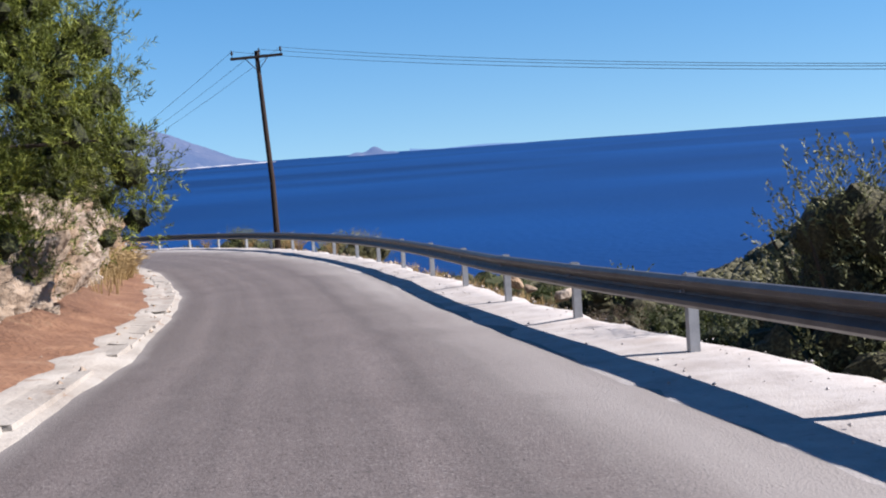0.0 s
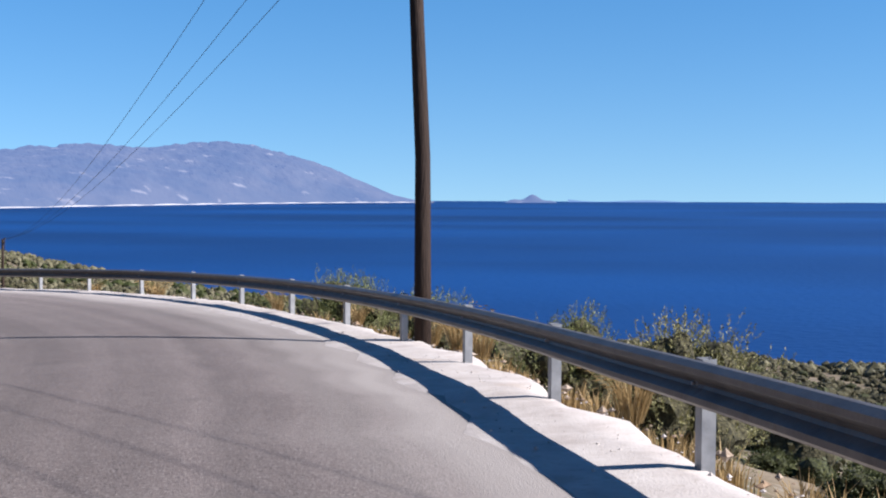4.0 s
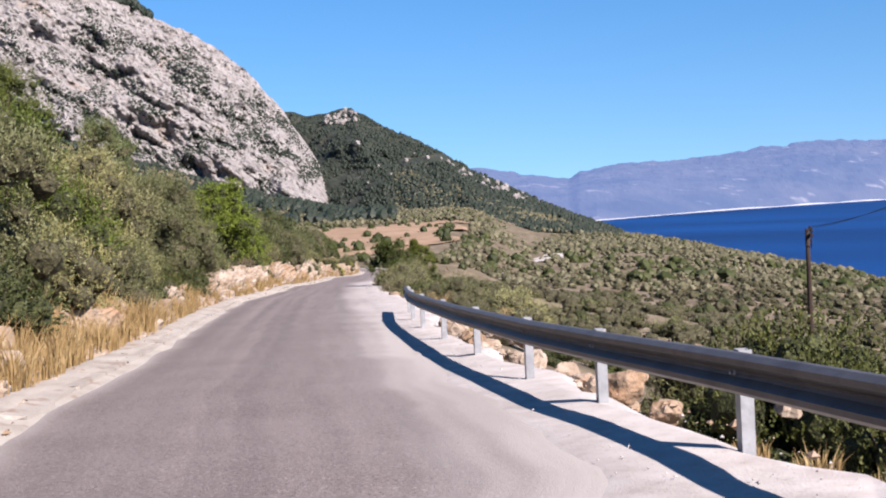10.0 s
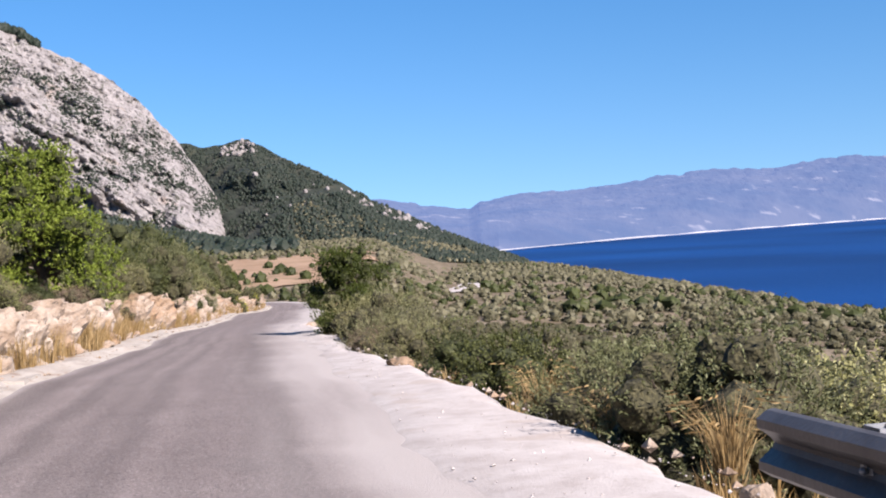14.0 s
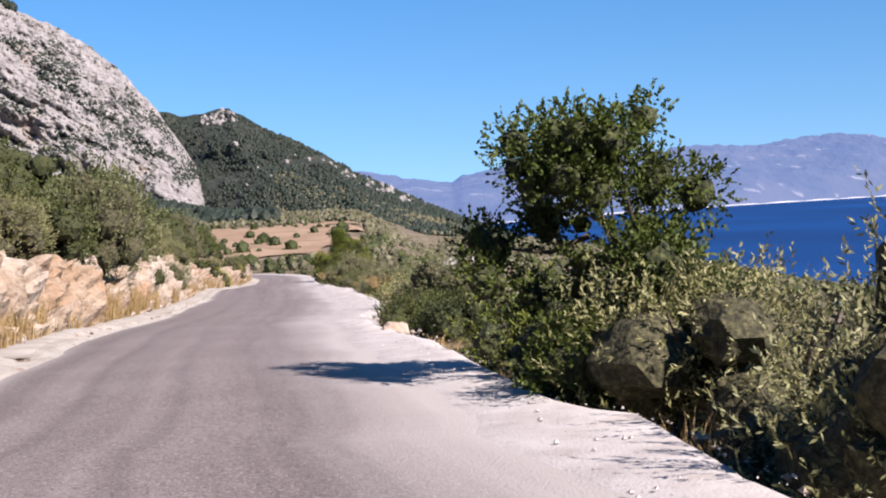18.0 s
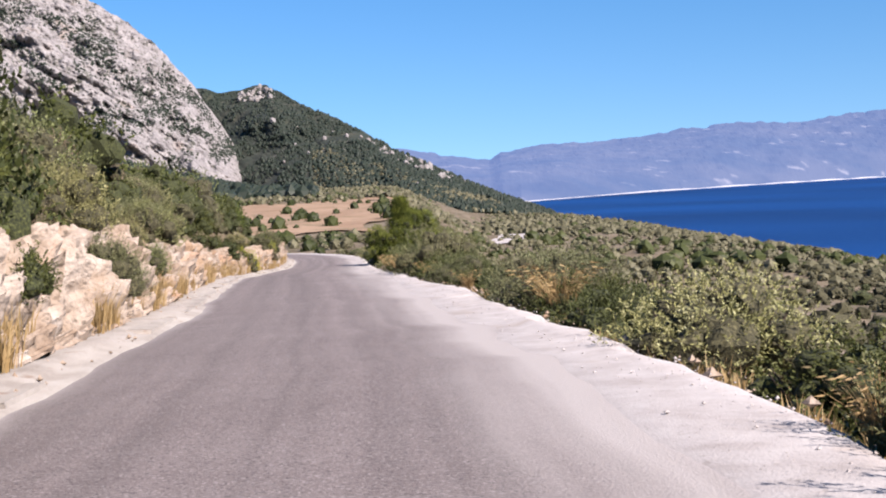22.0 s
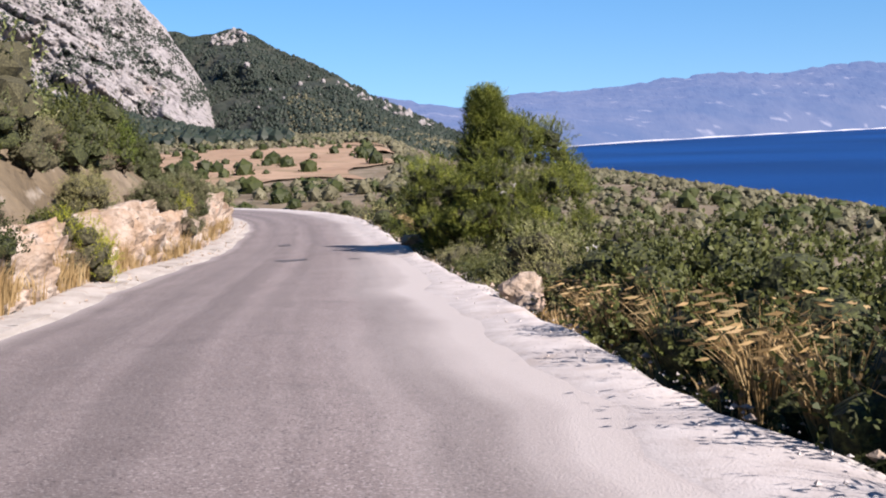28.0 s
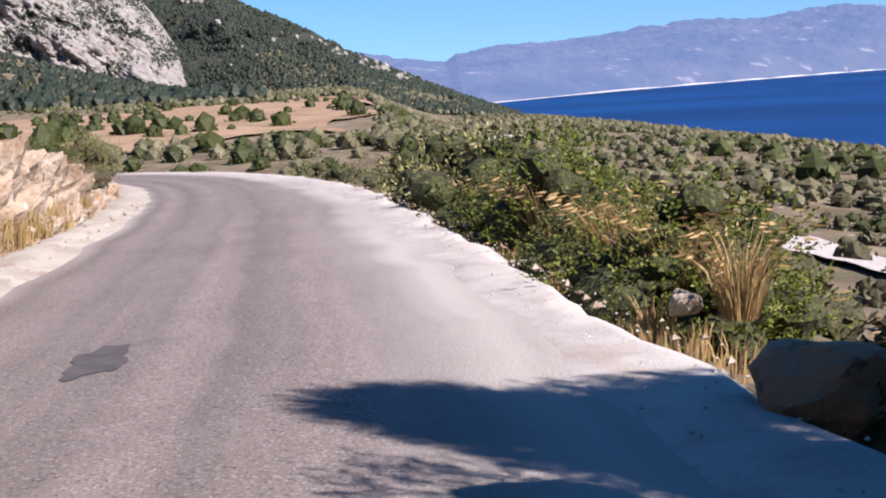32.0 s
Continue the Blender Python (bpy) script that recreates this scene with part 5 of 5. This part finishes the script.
def keep_land(x, y, lo=9.0, coast_margin=6):
    s, n, _ = road_coords(x, y)
    a = np.degrees(np.arctan2(-(x - EYE[0]), y - EYE[1]))
    r = np.hypot(x - EYE[0], y - EYE[1])
    fa_, fr_ = np.degrees(np.arctan2(-(x + 120), y - 198)), np.hypot(x + 120, y - 198)
    field = (fa_ > 33) & (fa_ < 52) & (fr_ > 160) & (fr_ < 520)
    ok = (np.abs(n) > lo) & (r < coast(a) - coast_margin) & ~field & ~((s > 285) & (np.abs(n) < 45) & (x < -160))
    return x[ok], y[ok]


for nm, cnt, r0, r1, a0, a1, s0, s1, lv, mat in [
        ("scrub", 2600, 18, 110, -90, 62, 0.7, 1.9, 130, M_SCRUB), ("scrub", 6500, 80, 300, -80, 62, 1.0, 2.5, 44, M_SCRUB),
        ("scrub", 9000, 220, 800, -40, 50, 1.4, 3.2, 12, M_SCRUB), ("scrub", 7000, 500, 2000, 16, 44, 2.4, 5.5, 6, M_SCRUB),
        ("dark_scrub", 380, 18, 120, -90, 62, 0.9, 2.2, 110, M_DARKLEAF), ("dark_scrub", 800, 100, 300, -80, 62, 1.2, 2.8, 40, M_DARKLEAF),
        ("dark_scrub", 1900, 250, 1500, 0, 50, 2.0, 5.0, 12, M_DARKLEAF)]:
    x, y = keep_land(*scatter(cnt, r0, r1, a0, a1, 1.15))
    size = s0 + (s1 - s0) * rng.random(len(x)) ** 1.6
    clumps(nm, x, y, land_height(x, y), size, lv, mat, "low grey-green scrub covering the slope to the sea" if mat is M_SCRUB else "darker shrubs scattered over the slope", "scrub", rng, 0.7, fine=r1 <= 300)


for nm, cnt, mat, lab in (("bend_scrub", 1500, M_SCRUB, "grey-green scrub on the slope below the first bend"), ("bend_bushes", 900, M_DARKLEAF, "dark green bushes on the slope below the first bend")):
    x, y = keep_land(4 + 86 * rng.random(cnt) ** 1.3, 5 + 135 * rng.random(cnt), 11.0)
    clumps(nm, x, y, land_height(x, y), 0.8 + 1.6 * rng.random(len(x)) ** 1.4, 120, mat, lab, "scrub", rng, 0.75, fine=True)


for nm, cnt, mat, lab in (("edge_scrub", 110, M_SCRUB, "pale olive scrub between the road and the fallow field"), ("edge_bushes", 90, M_DARKLEAF, "dark bushes between the road and the fallow field")):
    a, r = np.radians(28 + 26 * rng.random(cnt)), 78 + 92 * rng.random(cnt)
    x, y = -120 - np.sin(a) * r, 198 + np.cos(a) * r
    ok = np.abs(road_coords(x, y)[1]) > 7
    x, y = x[ok], y[ok]
    clumps(nm, x, y, land_height(x, y), 1.2 + 1.6 * rng.random(len(x)), 90, mat, lab, "scrub", rng, 0.8)


a, r = rng.random(2200) * 2 * math.pi, 72 * rng.random(2200) ** 0.5
x, y = 142 + np.cos(a) * r, 295 + np.sin(a) * r
z = land_height(x, y)
ok = z > SEA_Z + 1
clumps("headland_scrub", x[ok], y[ok], z[ok], 1.8 + 2.4 * rng.random(ok.sum()), 14, M_SCRUB, "grey-green scrub over the low headland", "scrub", rng, 0.7)


def over_mesh(grid, n, lo=0.0, hi=1.0, i0=0.0, i1=1.0):
    """Random places on a mountainside."""
    i = (i0 + (i1 - i0) * rng.random(n)) * (grid.shape[0] - 2)
    j = (lo + (hi - lo) * rng.random(n)) * (grid.shape[1] - 2)
    i0_, j0_ = i.astype(int), j.astype(int)
    fi, fj = (i - i0_)[:, None], (j - j0_)[:, None]
    a, b, c, d = grid[i0_, j0_], grid[i0_ + 1, j0_], grid[i0_, j0_ + 1], grid[i0_ + 1, j0_ + 1]
    return (a * (1 - fi) + b * fi) * (1 - fj) + (c * (1 - fi) + d * fi) * fj


q = over_mesh(HILL, 17000, 0.0, 1.0)
keep = fbm(q[:, 0] / 60, q[:, 2] / 25, 3, 77) < 0.42
q = q[keep]
clumps("pine_woods", q[:, 0], q[:, 1], q[:, 2] - 1, 3.5 + 4.5 * rng.random(len(q)), 4, M_WOODS, "dark pine woods covering the hill", "woods", rng, 1.0)
q = over_mesh(CLIFF, 42000, 0.02, 0.96, 0.3, 1.0)
qa = np.arctan2(-(q[:, 0] - EYE[0]), q[:, 1] - EYE[1]) * 2050
dip = q[:, 2] - 0.75 * qa
keep = fbm(dip / 30, (qa + q[:, 2]) / 60, 4, 71) + 0.3 * fbm(dip / 140, (qa + q[:, 2]) / 300, 3, 74) + 1.1 * rng.random(len(q)) > 0.9
q = q[keep]
clumps("cliff_shrubs", q[:, 0], q[:, 1], q[:, 2] - 1, 2.0 + 4.0 * rng.random(len(q)) ** 2.5, 4, M_WOODS, "dark shrubs clinging to ledges of the cliff", "shrubs", rng, 0.8)
q = over_mesh(CLIFF, 420, 0.985, 1.0, 0.40, 0.63)
clumps("crest_pines", q[:, 0], q[:, 1], q[:, 2] - 2, 9 + 6 * rng.random(len(q)), 6, M_WOODS, "pines along the crest of the mountain", "woods", rng, 1.3)
ha = np.degrees(np.arctan2(-(HILL[:, -1, 0] - EYE[0]), HILL[:, -1, 1] - EYE[1]))
for lab, a0, a1, lo, hi, cnt in [("crest", 41.0, 39.4, 0.86, 0.97, 80), ("ridge", 36.4, 31.0, 0.7, 0.93, 70), ("shoulder", 40.5, 33.0, 0.2, 0.8, 14)]:
    q = over_mesh(HILL, cnt, lo, hi, float(np.interp(-a0, -ha, np.linspace(0, 1, len(ha)))), float(np.interp(-a1, -ha, np.linspace(0, 1, len(ha)))))
    clumps("rock_outcrop", q[:, 0], q[:, 1], q[:, 2] - 0.5, 4 + 9 * rng.random(len(q)) ** 2, 0, M_CLIFF, "pale rock outcrops along the %s of the hill" % lab, "rocks", rng, 0.9)
q = over_mesh(HILL, 1700, 0.0, 0.5, 0.66, 1.0)
clumps("slope_scrub", q[:, 0], q[:, 1], q[:, 2] - 0.5, 3 + 4 * rng.random(len(q)), 4, M_SCRUB, "lighter scrub on the lower slopes of the hill", "scrub", rng, 0.8)
x, y = scatter(3200, 700, 1950, 38, 75)
clumps("apron_woods", x, y, land_height(x, y) - 0.5, 5 + 6 * rng.random(len(x)), 6, M_WOODS, "pine and oak woods at the foot of the mountain", "woods", rng, 0.9)

# fallow field and dirt tracks in the valley
u, w = np.meshgrid(np.linspace(0, 1, 40), np.linspace(0, 1, 30), indexing="ij")
fa = np.radians(34 + 17 * u + 1.2 * np.sin(w * 17))
fr = (172 + 14 * np.sin(u * 9)) + (310 + 40 * np.sin(u * 5 + 1)) * w
fx, fy = -120 - np.sin(fa) * fr, 198 + np.cos(fa) * fr
fz = land_height(fx, fy) + 0.35
tagged(new("fallow_field", mesh_of("fallow_field", np.stack([fx.ravel(), fy.ravel(), fz], 1), grid_faces(40, 30), M_FIELD, smooth=True)),
       "bare orange-brown fallow field on the valley floor", "field", kind="structure")
x, y = -120 - np.sin(fa.ravel()[::2]) * fr.ravel()[::2], 198 + np.cos(fa.ravel()[::2]) * fr.ravel()[::2]
pick = rng.random(len(x)) < 0.2
x, y = x[pick] + rng.normal(size=pick.sum()) * 20, y[pick] + rng.normal(size=pick.sum()) * 20
clumps("field_bushes", x, y, land_height(x, y), 1.6 + 3 * rng.random(len(x)), 26, M_DARKLEAF, "dark bushes dotted over the fallow field", "bushes", rng, 0.9)


def track(points, width, label):
    p, _ = spline(np.array(points, float), 1.5)
    t = np.gradient(p, axis=0)
    t /= np.linalg.norm(t, axis=1, keepdims=True)
    nrm = np.stack([-t[:, 1], t[:, 0]], 1)
    v = np.stack([p + nrm * width / 2, p, p - nrm * width / 2], 1).reshape(-1, 2)
    z = land_height(v[:, 0], v[:, 1]) + 0.3
    return tagged(new("dirt_track", mesh_of("dirt_track", np.stack([v[:, 0], v[:, 1], z], 1), grid_faces(len(p), 3)[:, ::-1], M_GRAVEL, smooth=True)), label, "track", kind="structure")


track([(-124, 246), (-130, 254), (-148, 284), (-160, 298), (-176, 312), (-186, 334), (-205, 352)], 4.5, "pale dirt track crossing the scrub below the road")
track([(-245, 430), (-253, 455), (-285, 520), (-322, 589), (-340, 640), (-390, 690), (-404, 715)], 9.0, "pale dirt track winding through the scrub")


# ---------------------------------------------------------------- dry grass
def blades(rng, n, height, spread, lean, width=0.012, plume=0.0):
    """Bent tapering blades from one root: vertices and faces."""
    v, f = [], []
    for k in range(n):
        a = rng.random() * 2 * math.pi
        r = spread * rng.random() ** 0.5
        x, y = r * math.cos(a), r * math.sin(a)
        h = height * (0.5 + 0.6 * rng.random())
        d = np.array([math.cos(a), math.sin(a)]) * h * lean * (0.3 + rng.random()) + rng.normal(size=2) * h * 0.12
        w = width * (0.7 + 0.6 * rng.random())
        c = rng.random() * math.pi
        wx, wy = w * math.cos(c), w * math.sin(c)
        i = len(v)
        v += [(x - wx, y - wy, -0.05), (x + wx, y + wy, -0.05), (x + d[0] * 0.35 + wx, y + d[1] * 0.35 + wy, h * 0.6),
              (x + d[0] * 0.35 - wx, y + d[1] * 0.35 - wy, h * 0.6), (x + d[0], y + d[1], h)]
        f += [(i, i + 1, i + 2, i + 3), (i + 3, i + 2, i + 4)]
        if plume and rng.random() < plume:
            e = np.array([x + d[0], y + d[1], h])
            o = np.array([d[0] * 0.35, d[1] * 0.35, -0.02 * h])
            j = len(v)
            o = o / (np.linalg.norm(o) + 1e-6) * 0.09
            v += [tuple(e - o * 0.5), tuple(e + [wy * 1.6, wx * 1.6, 0.012]), tuple(e + o), tuple(e - [wy * 1.6, wx * 1.6, 0.012])]
            f += [(j, j + 1, j + 2, j + 3)]
    return v, f


rng = np.random.default_rng(61)
TUFTS = [mesh_of("grass_clump", *blades(rng, 170, 0.8, 0.16, 0.62, 0.006, 0.6), M_STRAW) for k in range(4)]
for k, (s, n, sc) in enumerate([
        (47, -4.0, 0.7), (53.3, -4.35, 0.75), (54.6, -4.5, 0.85), (55.8, -4.5, 0.6), (60.5, -5.0, 0.6), (66, -5.4, 0.7), (74, -5.3, 0.7), (74.8, -5.4, 0.8), (79, -5.1, 0.6),
        (111, -3.7, 0.6), (124, -3.8, 0.7), (126.5, -3.7, 0.6), (129, -3.6, 0.7), (164.5, -3.3, 0.6), (173.0, -3.3, 0.6),
        (186.6, -4.0, 1.0), (187.4, -4.0, 1.05), (199.5, -3.9, 0.6), (205.8, -3.7, 0.7), (208.5, -3.6, 0.8), (211.8, -3.4, 0.65), (217.2, -3.3, 1.0), (218.1, -3.3, 1.1), (218.9, -3.3, 1.0),
        (221.0, -3.2, 1.05), (222.4, -3.2, 1.0), (224.2, -3.1, 1.0), (226.5, -3.1, 0.9), (228.0, -3.2, 0.8), (251.5, -3.3, 0.7), (254.8, -3.4, 0.9), (256.3, -3.3, 1.0),
        (258.0, -3.3, 1.05), (259.4, -3.4, 0.9), (262.0, -3.4, 1.1), (263.6, -3.5, 0.9), (267.0, -3.6, 0.9), (271.5, -3.9, 0.8)]):
    x, y, z = (float(q) for q in on_road(s, n))
    ob = tagged(new("grass_tuft"), "tall dry golden grass tuft at the gravel edge", "grass", group="dry grass tufts")
    ob.location, ob.rotation_euler, ob.scale = (x, y, z - 0.16), (0, 0, k * 2.4), (sc, sc, sc)
    part("grass_clump", TUFTS[k % 4], ob)

for k, (s, n, sc) in enumerate([(32.4, 4.5, 0.9), (33.8, 4.3, 1.1), (35.2, 4.25, 1.2), (36.6, 4.15, 1.25), (38.0, 4.25, 1.2), (39.5, 4.4, 1.1), (34.6, 4.8, 1.2), (37.3, 4.75, 1.3), (41.0, 4.5, 1.0)]):
    x, y, z = (float(q) for q in on_road(s, n))
    ob = tagged(new("grass_tuft"), "tall golden straw clump below the rock cutting", "grass", group="straw clumps at the bend")
    ob.location, ob.rotation_euler, ob.scale = (x, y, z + 0.1), (0, 0, k * 2.1), (sc * 1.2, sc * 1.2, sc)
    part("grass_clump", TUFTS[k % 4], ob)


def grass_bed(name, s, n, dz, height, label):
    v, f = [], []
    for a, b_, c_, h in zip(s, n, dz, height):
        p = on_road(a, b_)
        tv, tf = blades(rng, 24, h, 0.14, 0.35, 0.007)
        i = len(v)
        v += [(q[0] + p[0], q[1] + p[1], q[2] + p[2] + c_) for q in tv]
        f += [tuple(j + i for j in q) for q in tf]
    return tagged(new(name, mesh_of(name, v, f, M_STRAW)), label, "grass", kind="stuff")


gs = np.r_[84 + 190 * rng.random(3600), rng.normal(36, 3.0, 150), rng.normal(48, 7, 120), rng.normal(70, 10, 200)]
off = np.abs(rng.normal(0, 0.6, len(gs)))
thick = fbm(gs / 7, gs * 0, 3, 91)
ok = (thick + 0.5 * rng.random(len(gs)) > -0.35) | (gs < 84)
gs, off = gs[ok], off[ok]
grass_bed("verge_grass", gs, edge_left(gs) + 0.85 + off + np.where(gs < 40, 0.5, 0), 0.1 + off * 0.5, 0.28 + 0.55 * rng.random(len(gs)) ** 1.5 + 0.12 * fbm(gs / 5, gs * 0, 2, 7),
          "golden dry grass along the foot of the bank")
gs = np.r_[20 + 74 * rng.random(370), 115 + 185 * rng.random(670)]
off = np.abs(rng.normal(0, 0.5, len(gs)))
grass_bed("slope_grass", gs, -outer_right(gs) - 0.35 - off, -0.3 - off * 0.35, 0.12 + 0.3 * rng.random(len(gs)), "sparse dry grass below the gravel shoulder")


# ---------------------------------------------------------------- rocks
def rock_mesh(seed, sub=3):
    bm = bmesh.new()
    bmesh.ops.create_icosphere(bm, subdivisions=sub, radius=1)
    r = np.random.default_rng(seed)
    o = Vector(r.random(3) * 50)
    cuts = [(Vector(r.normal(size=3)).normalized(), 0.5 + 0.32 * r.random()) for _ in range(15)]
    for v in bm.verts:
        p = v.co.copy()
        for nrm, d in cuts:
            e = p.dot(nrm) - d
            if e > 0:
                p -= nrm * e * 0.9
        p *= 1 + 0.2 * noise.noise(p * 1.7 + o) + 0.09 * noise.noise(p * 5 + o)
        v.co = p
    return bm_mesh("rock", bm, M_ROCK)


ROCKS = [rock_mesh(100 + k) for k in range(6)]


def rock(s, n, size, label, k=0, flat=0.7, sink=0.25, group="", drop=0.0):
    x, y, z = (float(q) for q in on_road(s, n))
    ob = tagged(new("rock", ROCKS[k % 6]), label, "rock", group=group)
    ob.location, ob.rotation_euler = (x, y, z - drop + size * flat * (1 - sink) * 0.6), (0.2 * (k % 3), 0.15 * (k % 4), k * 1.3)
    ob.scale = (size * 0.62, size * 0.5, size * flat * 0.6)
    return ob


for k, (s, n, sz) in enumerate([(135.9, -2.85, 0.95), (136.9, -2.9, 0.6), (160.4, -2.15, 1.0), (161.2, -2.3, 0.6), (233.2, -3.05, 1.6), (232.0, -2.95, 0.8), (250.9, -2.4, 1.5), (255.0, -3.0, 0.6), (108.3, -3.3, 1.0), (107.0, -3.5, 0.8), (104.9, -3.5, 0.9), (106.0, -3.4, 0.7), (109.5, -3.3, 0.7), (110.6, -3.4, 0.6), (99.0, -3.8, 0.5), (24.6, -4.3, 0.7), (22.8, -4.2, 0.5), (20.6, -4.3, 0.6),
                                (118.6, -3.2, 0.4), (122.4, -3.3, 0.5), (95.0, -4.2, 0.5), (256.4, -3.1, 0.5)]):
    rock(s, n, sz * 0.6, "pale weathered limestone boulder at the shoulder edge", k, 0.6, 0.3, "shoulder boulders", 0.15)
rub = np.random.default_rng(88)
for k in range(60):
    s = 96 + 17 * rub.random()
    up = rub.random()
    rock(s, -float(outer_right(s)) - 0.05 - 0.85 * up, 0.16 + 0.42 * rub.random() ** 1.6, "broken pale limestone rubble under the guardrail", k, 0.7, 0.25, "rubble under the guardrail", 0.1 + 0.38 * up)
for k in range(110):
    s = 88 + 200 * rng.random() if k > 12 else 18 + 22 * rng.random()
    up = rng.random()
    rock(s, float(edge_left(s) + verge(s) + 0.2 + 1.3 * up), 0.14 + 0.36 * rng.random() ** 2, "broken cream limestone block on the cut bank", k, 0.8, 0.4 - 0.9 * up * min(1.0, float(bank_height(s))),
         "bank rocks")


def pebbles(name, s, n, dz, size, mat, label):
    q = on_road(s, n)
    m = np.array([(1, 0, 0), (-1, 0, 0), (0, 1, 0), (0, -1, 0), (0, 0, 0.8), (0, 0, -0.6)], float)
    fc = np.array([(0, 2, 4), (2, 1, 4), (1, 3, 4), (3, 0, 4), (2, 0, 5), (1, 2, 5), (3, 1, 5), (0, 3, 5)])
    w = m[None] * (size[:, None, None] * (0.6 + 0.8 * rng.random((len(s), 6, 1)))) + q[:, None] + np.array([0, 0, 1.0]) * dz[:, None, None]
    f = (fc[None] + (np.arange(len(s)) * 6)[:, None, None]).reshape(-1, 3)
    return tagged(new(name, mesh_of(name, w.reshape(-1, 3), f, mat)), label, "gravel", kind="stuff")


gs = -5 + 300 * rng.random(5200)
t = rng.random(len(gs)) ** 0.7
pebbles("loose_gravel", gs, -(edge_right(gs) * (1 - t) + (outer_right(gs) + 0.2) * t), np.where(t > 0.93, -0.05, 0.035), 0.006 + 0.018 * rng.random(len(gs)) ** 3, M_GRAVEL, "loose pale stones on the shoulder")
gs = 2 + 280 * rng.random(1700)
t = rng.random(len(gs))
pebbles("verge_stones", gs, edge_left(gs) + 0.1 + 0.9 * t, 0.05 + 0.08 * t, 0.015 + 0.06 * rng.random(len(gs)) ** 3, M_ROCK, "small broken stones along the gutter")
gs = 20 + 280 * rng.random(900)
pebbles("crumbled_edge", gs, -outer_right(gs) - 0.05 - 0.35 * rng.random(len(gs)), np.full(len(gs), -0.03), 0.015 + 0.06 * rng.random(len(gs)) ** 3, M_ROCK, "crumbled stones along the shoulder's edge")


# ---------------------------------------------------------------- concrete gutter and road marks
rng = np.random.default_rng(33)
verge_ob = bpy.data.objects["verge"]
s = -4.0
while s < 262:
    ln = 1.1 + 1.3 * rng.random()
    if (s < 40 or 78 < s < 128 or 188 < s < 232 or rng.random() < 0.35) and rng.random() < 0.85:
        wd, n0 = 0.34 + 0.1 * rng.random(), float(edge_left(s)) + 0.07 + 0.05 * rng.random()
        q = np.linspace(s + 0.03, s + ln - 0.03, 3)
        rows = [on_road(q + 0.04 * rng.normal() , n0 + o, h + 0.02 * rng.random()) for o, h in ((0, -0.05), (0.015, 0.075), (wd * 0.5, 0.085), (wd - 0.02, 0.11), (wd, 0.0))]
        m = np.stack(rows, 1).reshape(-1, 3)
        f = grid_faces(3, 5)[:, ::-1].tolist() + [[0, 1, 2, 3, 4], [14, 13, 12, 11, 10]]
        part("gutter_slab", mesh_of("gutter_slab", m, f, M_CONCRETE), verge_ob)
    s += ln
M_DARK_MARK = material("dark_mark", [(0.3, (0.1, 0.088, 0.086)), (0.7, (0.17, 0.15, 0.146))], scale=6, rough=0.7)
# irregular dark patches laid just above the asphalt
for s, n, w, h in [(254.0, 1.5, 0.4, 1.3), (245.3, 1.1, 0.85, 1.0), (245.0, -0.5, 0.3, 0.45)]:
    t = np.linspace(0, 2 * math.pi, 40, endpoint=False)
    rr = 1 + 0.38 * fbm(np.cos(t) * 2 + s, np.sin(t) * 2, 3, 5)
    ss, nn = s + np.sin(t) * h / 2 * rr, n + np.cos(t) * w / 2 * rr
    lift = 0.006 + 0.05 * (1 - (2 * (edge_left(ss) - nn) / (edge_left(ss) + edge_right(ss)) - 1) ** 2)
    v = on_road(ss, nn, 0) + np.stack([0 * ss, 0 * ss, lift], -1)
    tagged(new("dark_patch", mesh_of("dark_patch", v, [list(range(40))[::-1]], M_DARK_MARK)), "dark irregular patch on the asphalt", "stain", kind="structure")
# a transverse joint in the asphalt and a few fine cracks
for s0, n0, s1, n1, w in [(245.7, 3.6, 245.4, -1.9, 0.018), (30.5, -1.6, 26.0, 0.6, 0.01), (171.0, 2.4, 176.0, 0.9, 0.01), (206.0, -0.6, 212.0, -1.6, 0.01)]:
    k = np.linspace(0, 1, 40)
    s, n = s0 + (s1 - s0) * k + 0.12 * fbm(k * 9, k * 0, 3, 8), n0 + (n1 - n0) * k + 0.06 * fbm(k * 11, k * 0, 3, 9)
    lift = 0.008 + 0.05 * (1 - (2 * (edge_left(s) - n) / (edge_left(s) + edge_right(s)) - 1) ** 2)
    v = np.stack([on_road(s - w / 2, n, 0) + np.stack([0 * s, 0 * s, lift], -1), on_road(s + w / 2, n, 0) + np.stack([0 * s, 0 * s, lift], -1)], 1).reshape(-1, 3)
    tagged(new("road_crack", mesh_of("road_crack", v, grid_faces(40, 2), M_DARK_MARK)), "thin dark crack across the asphalt", "crack", kind="structure")
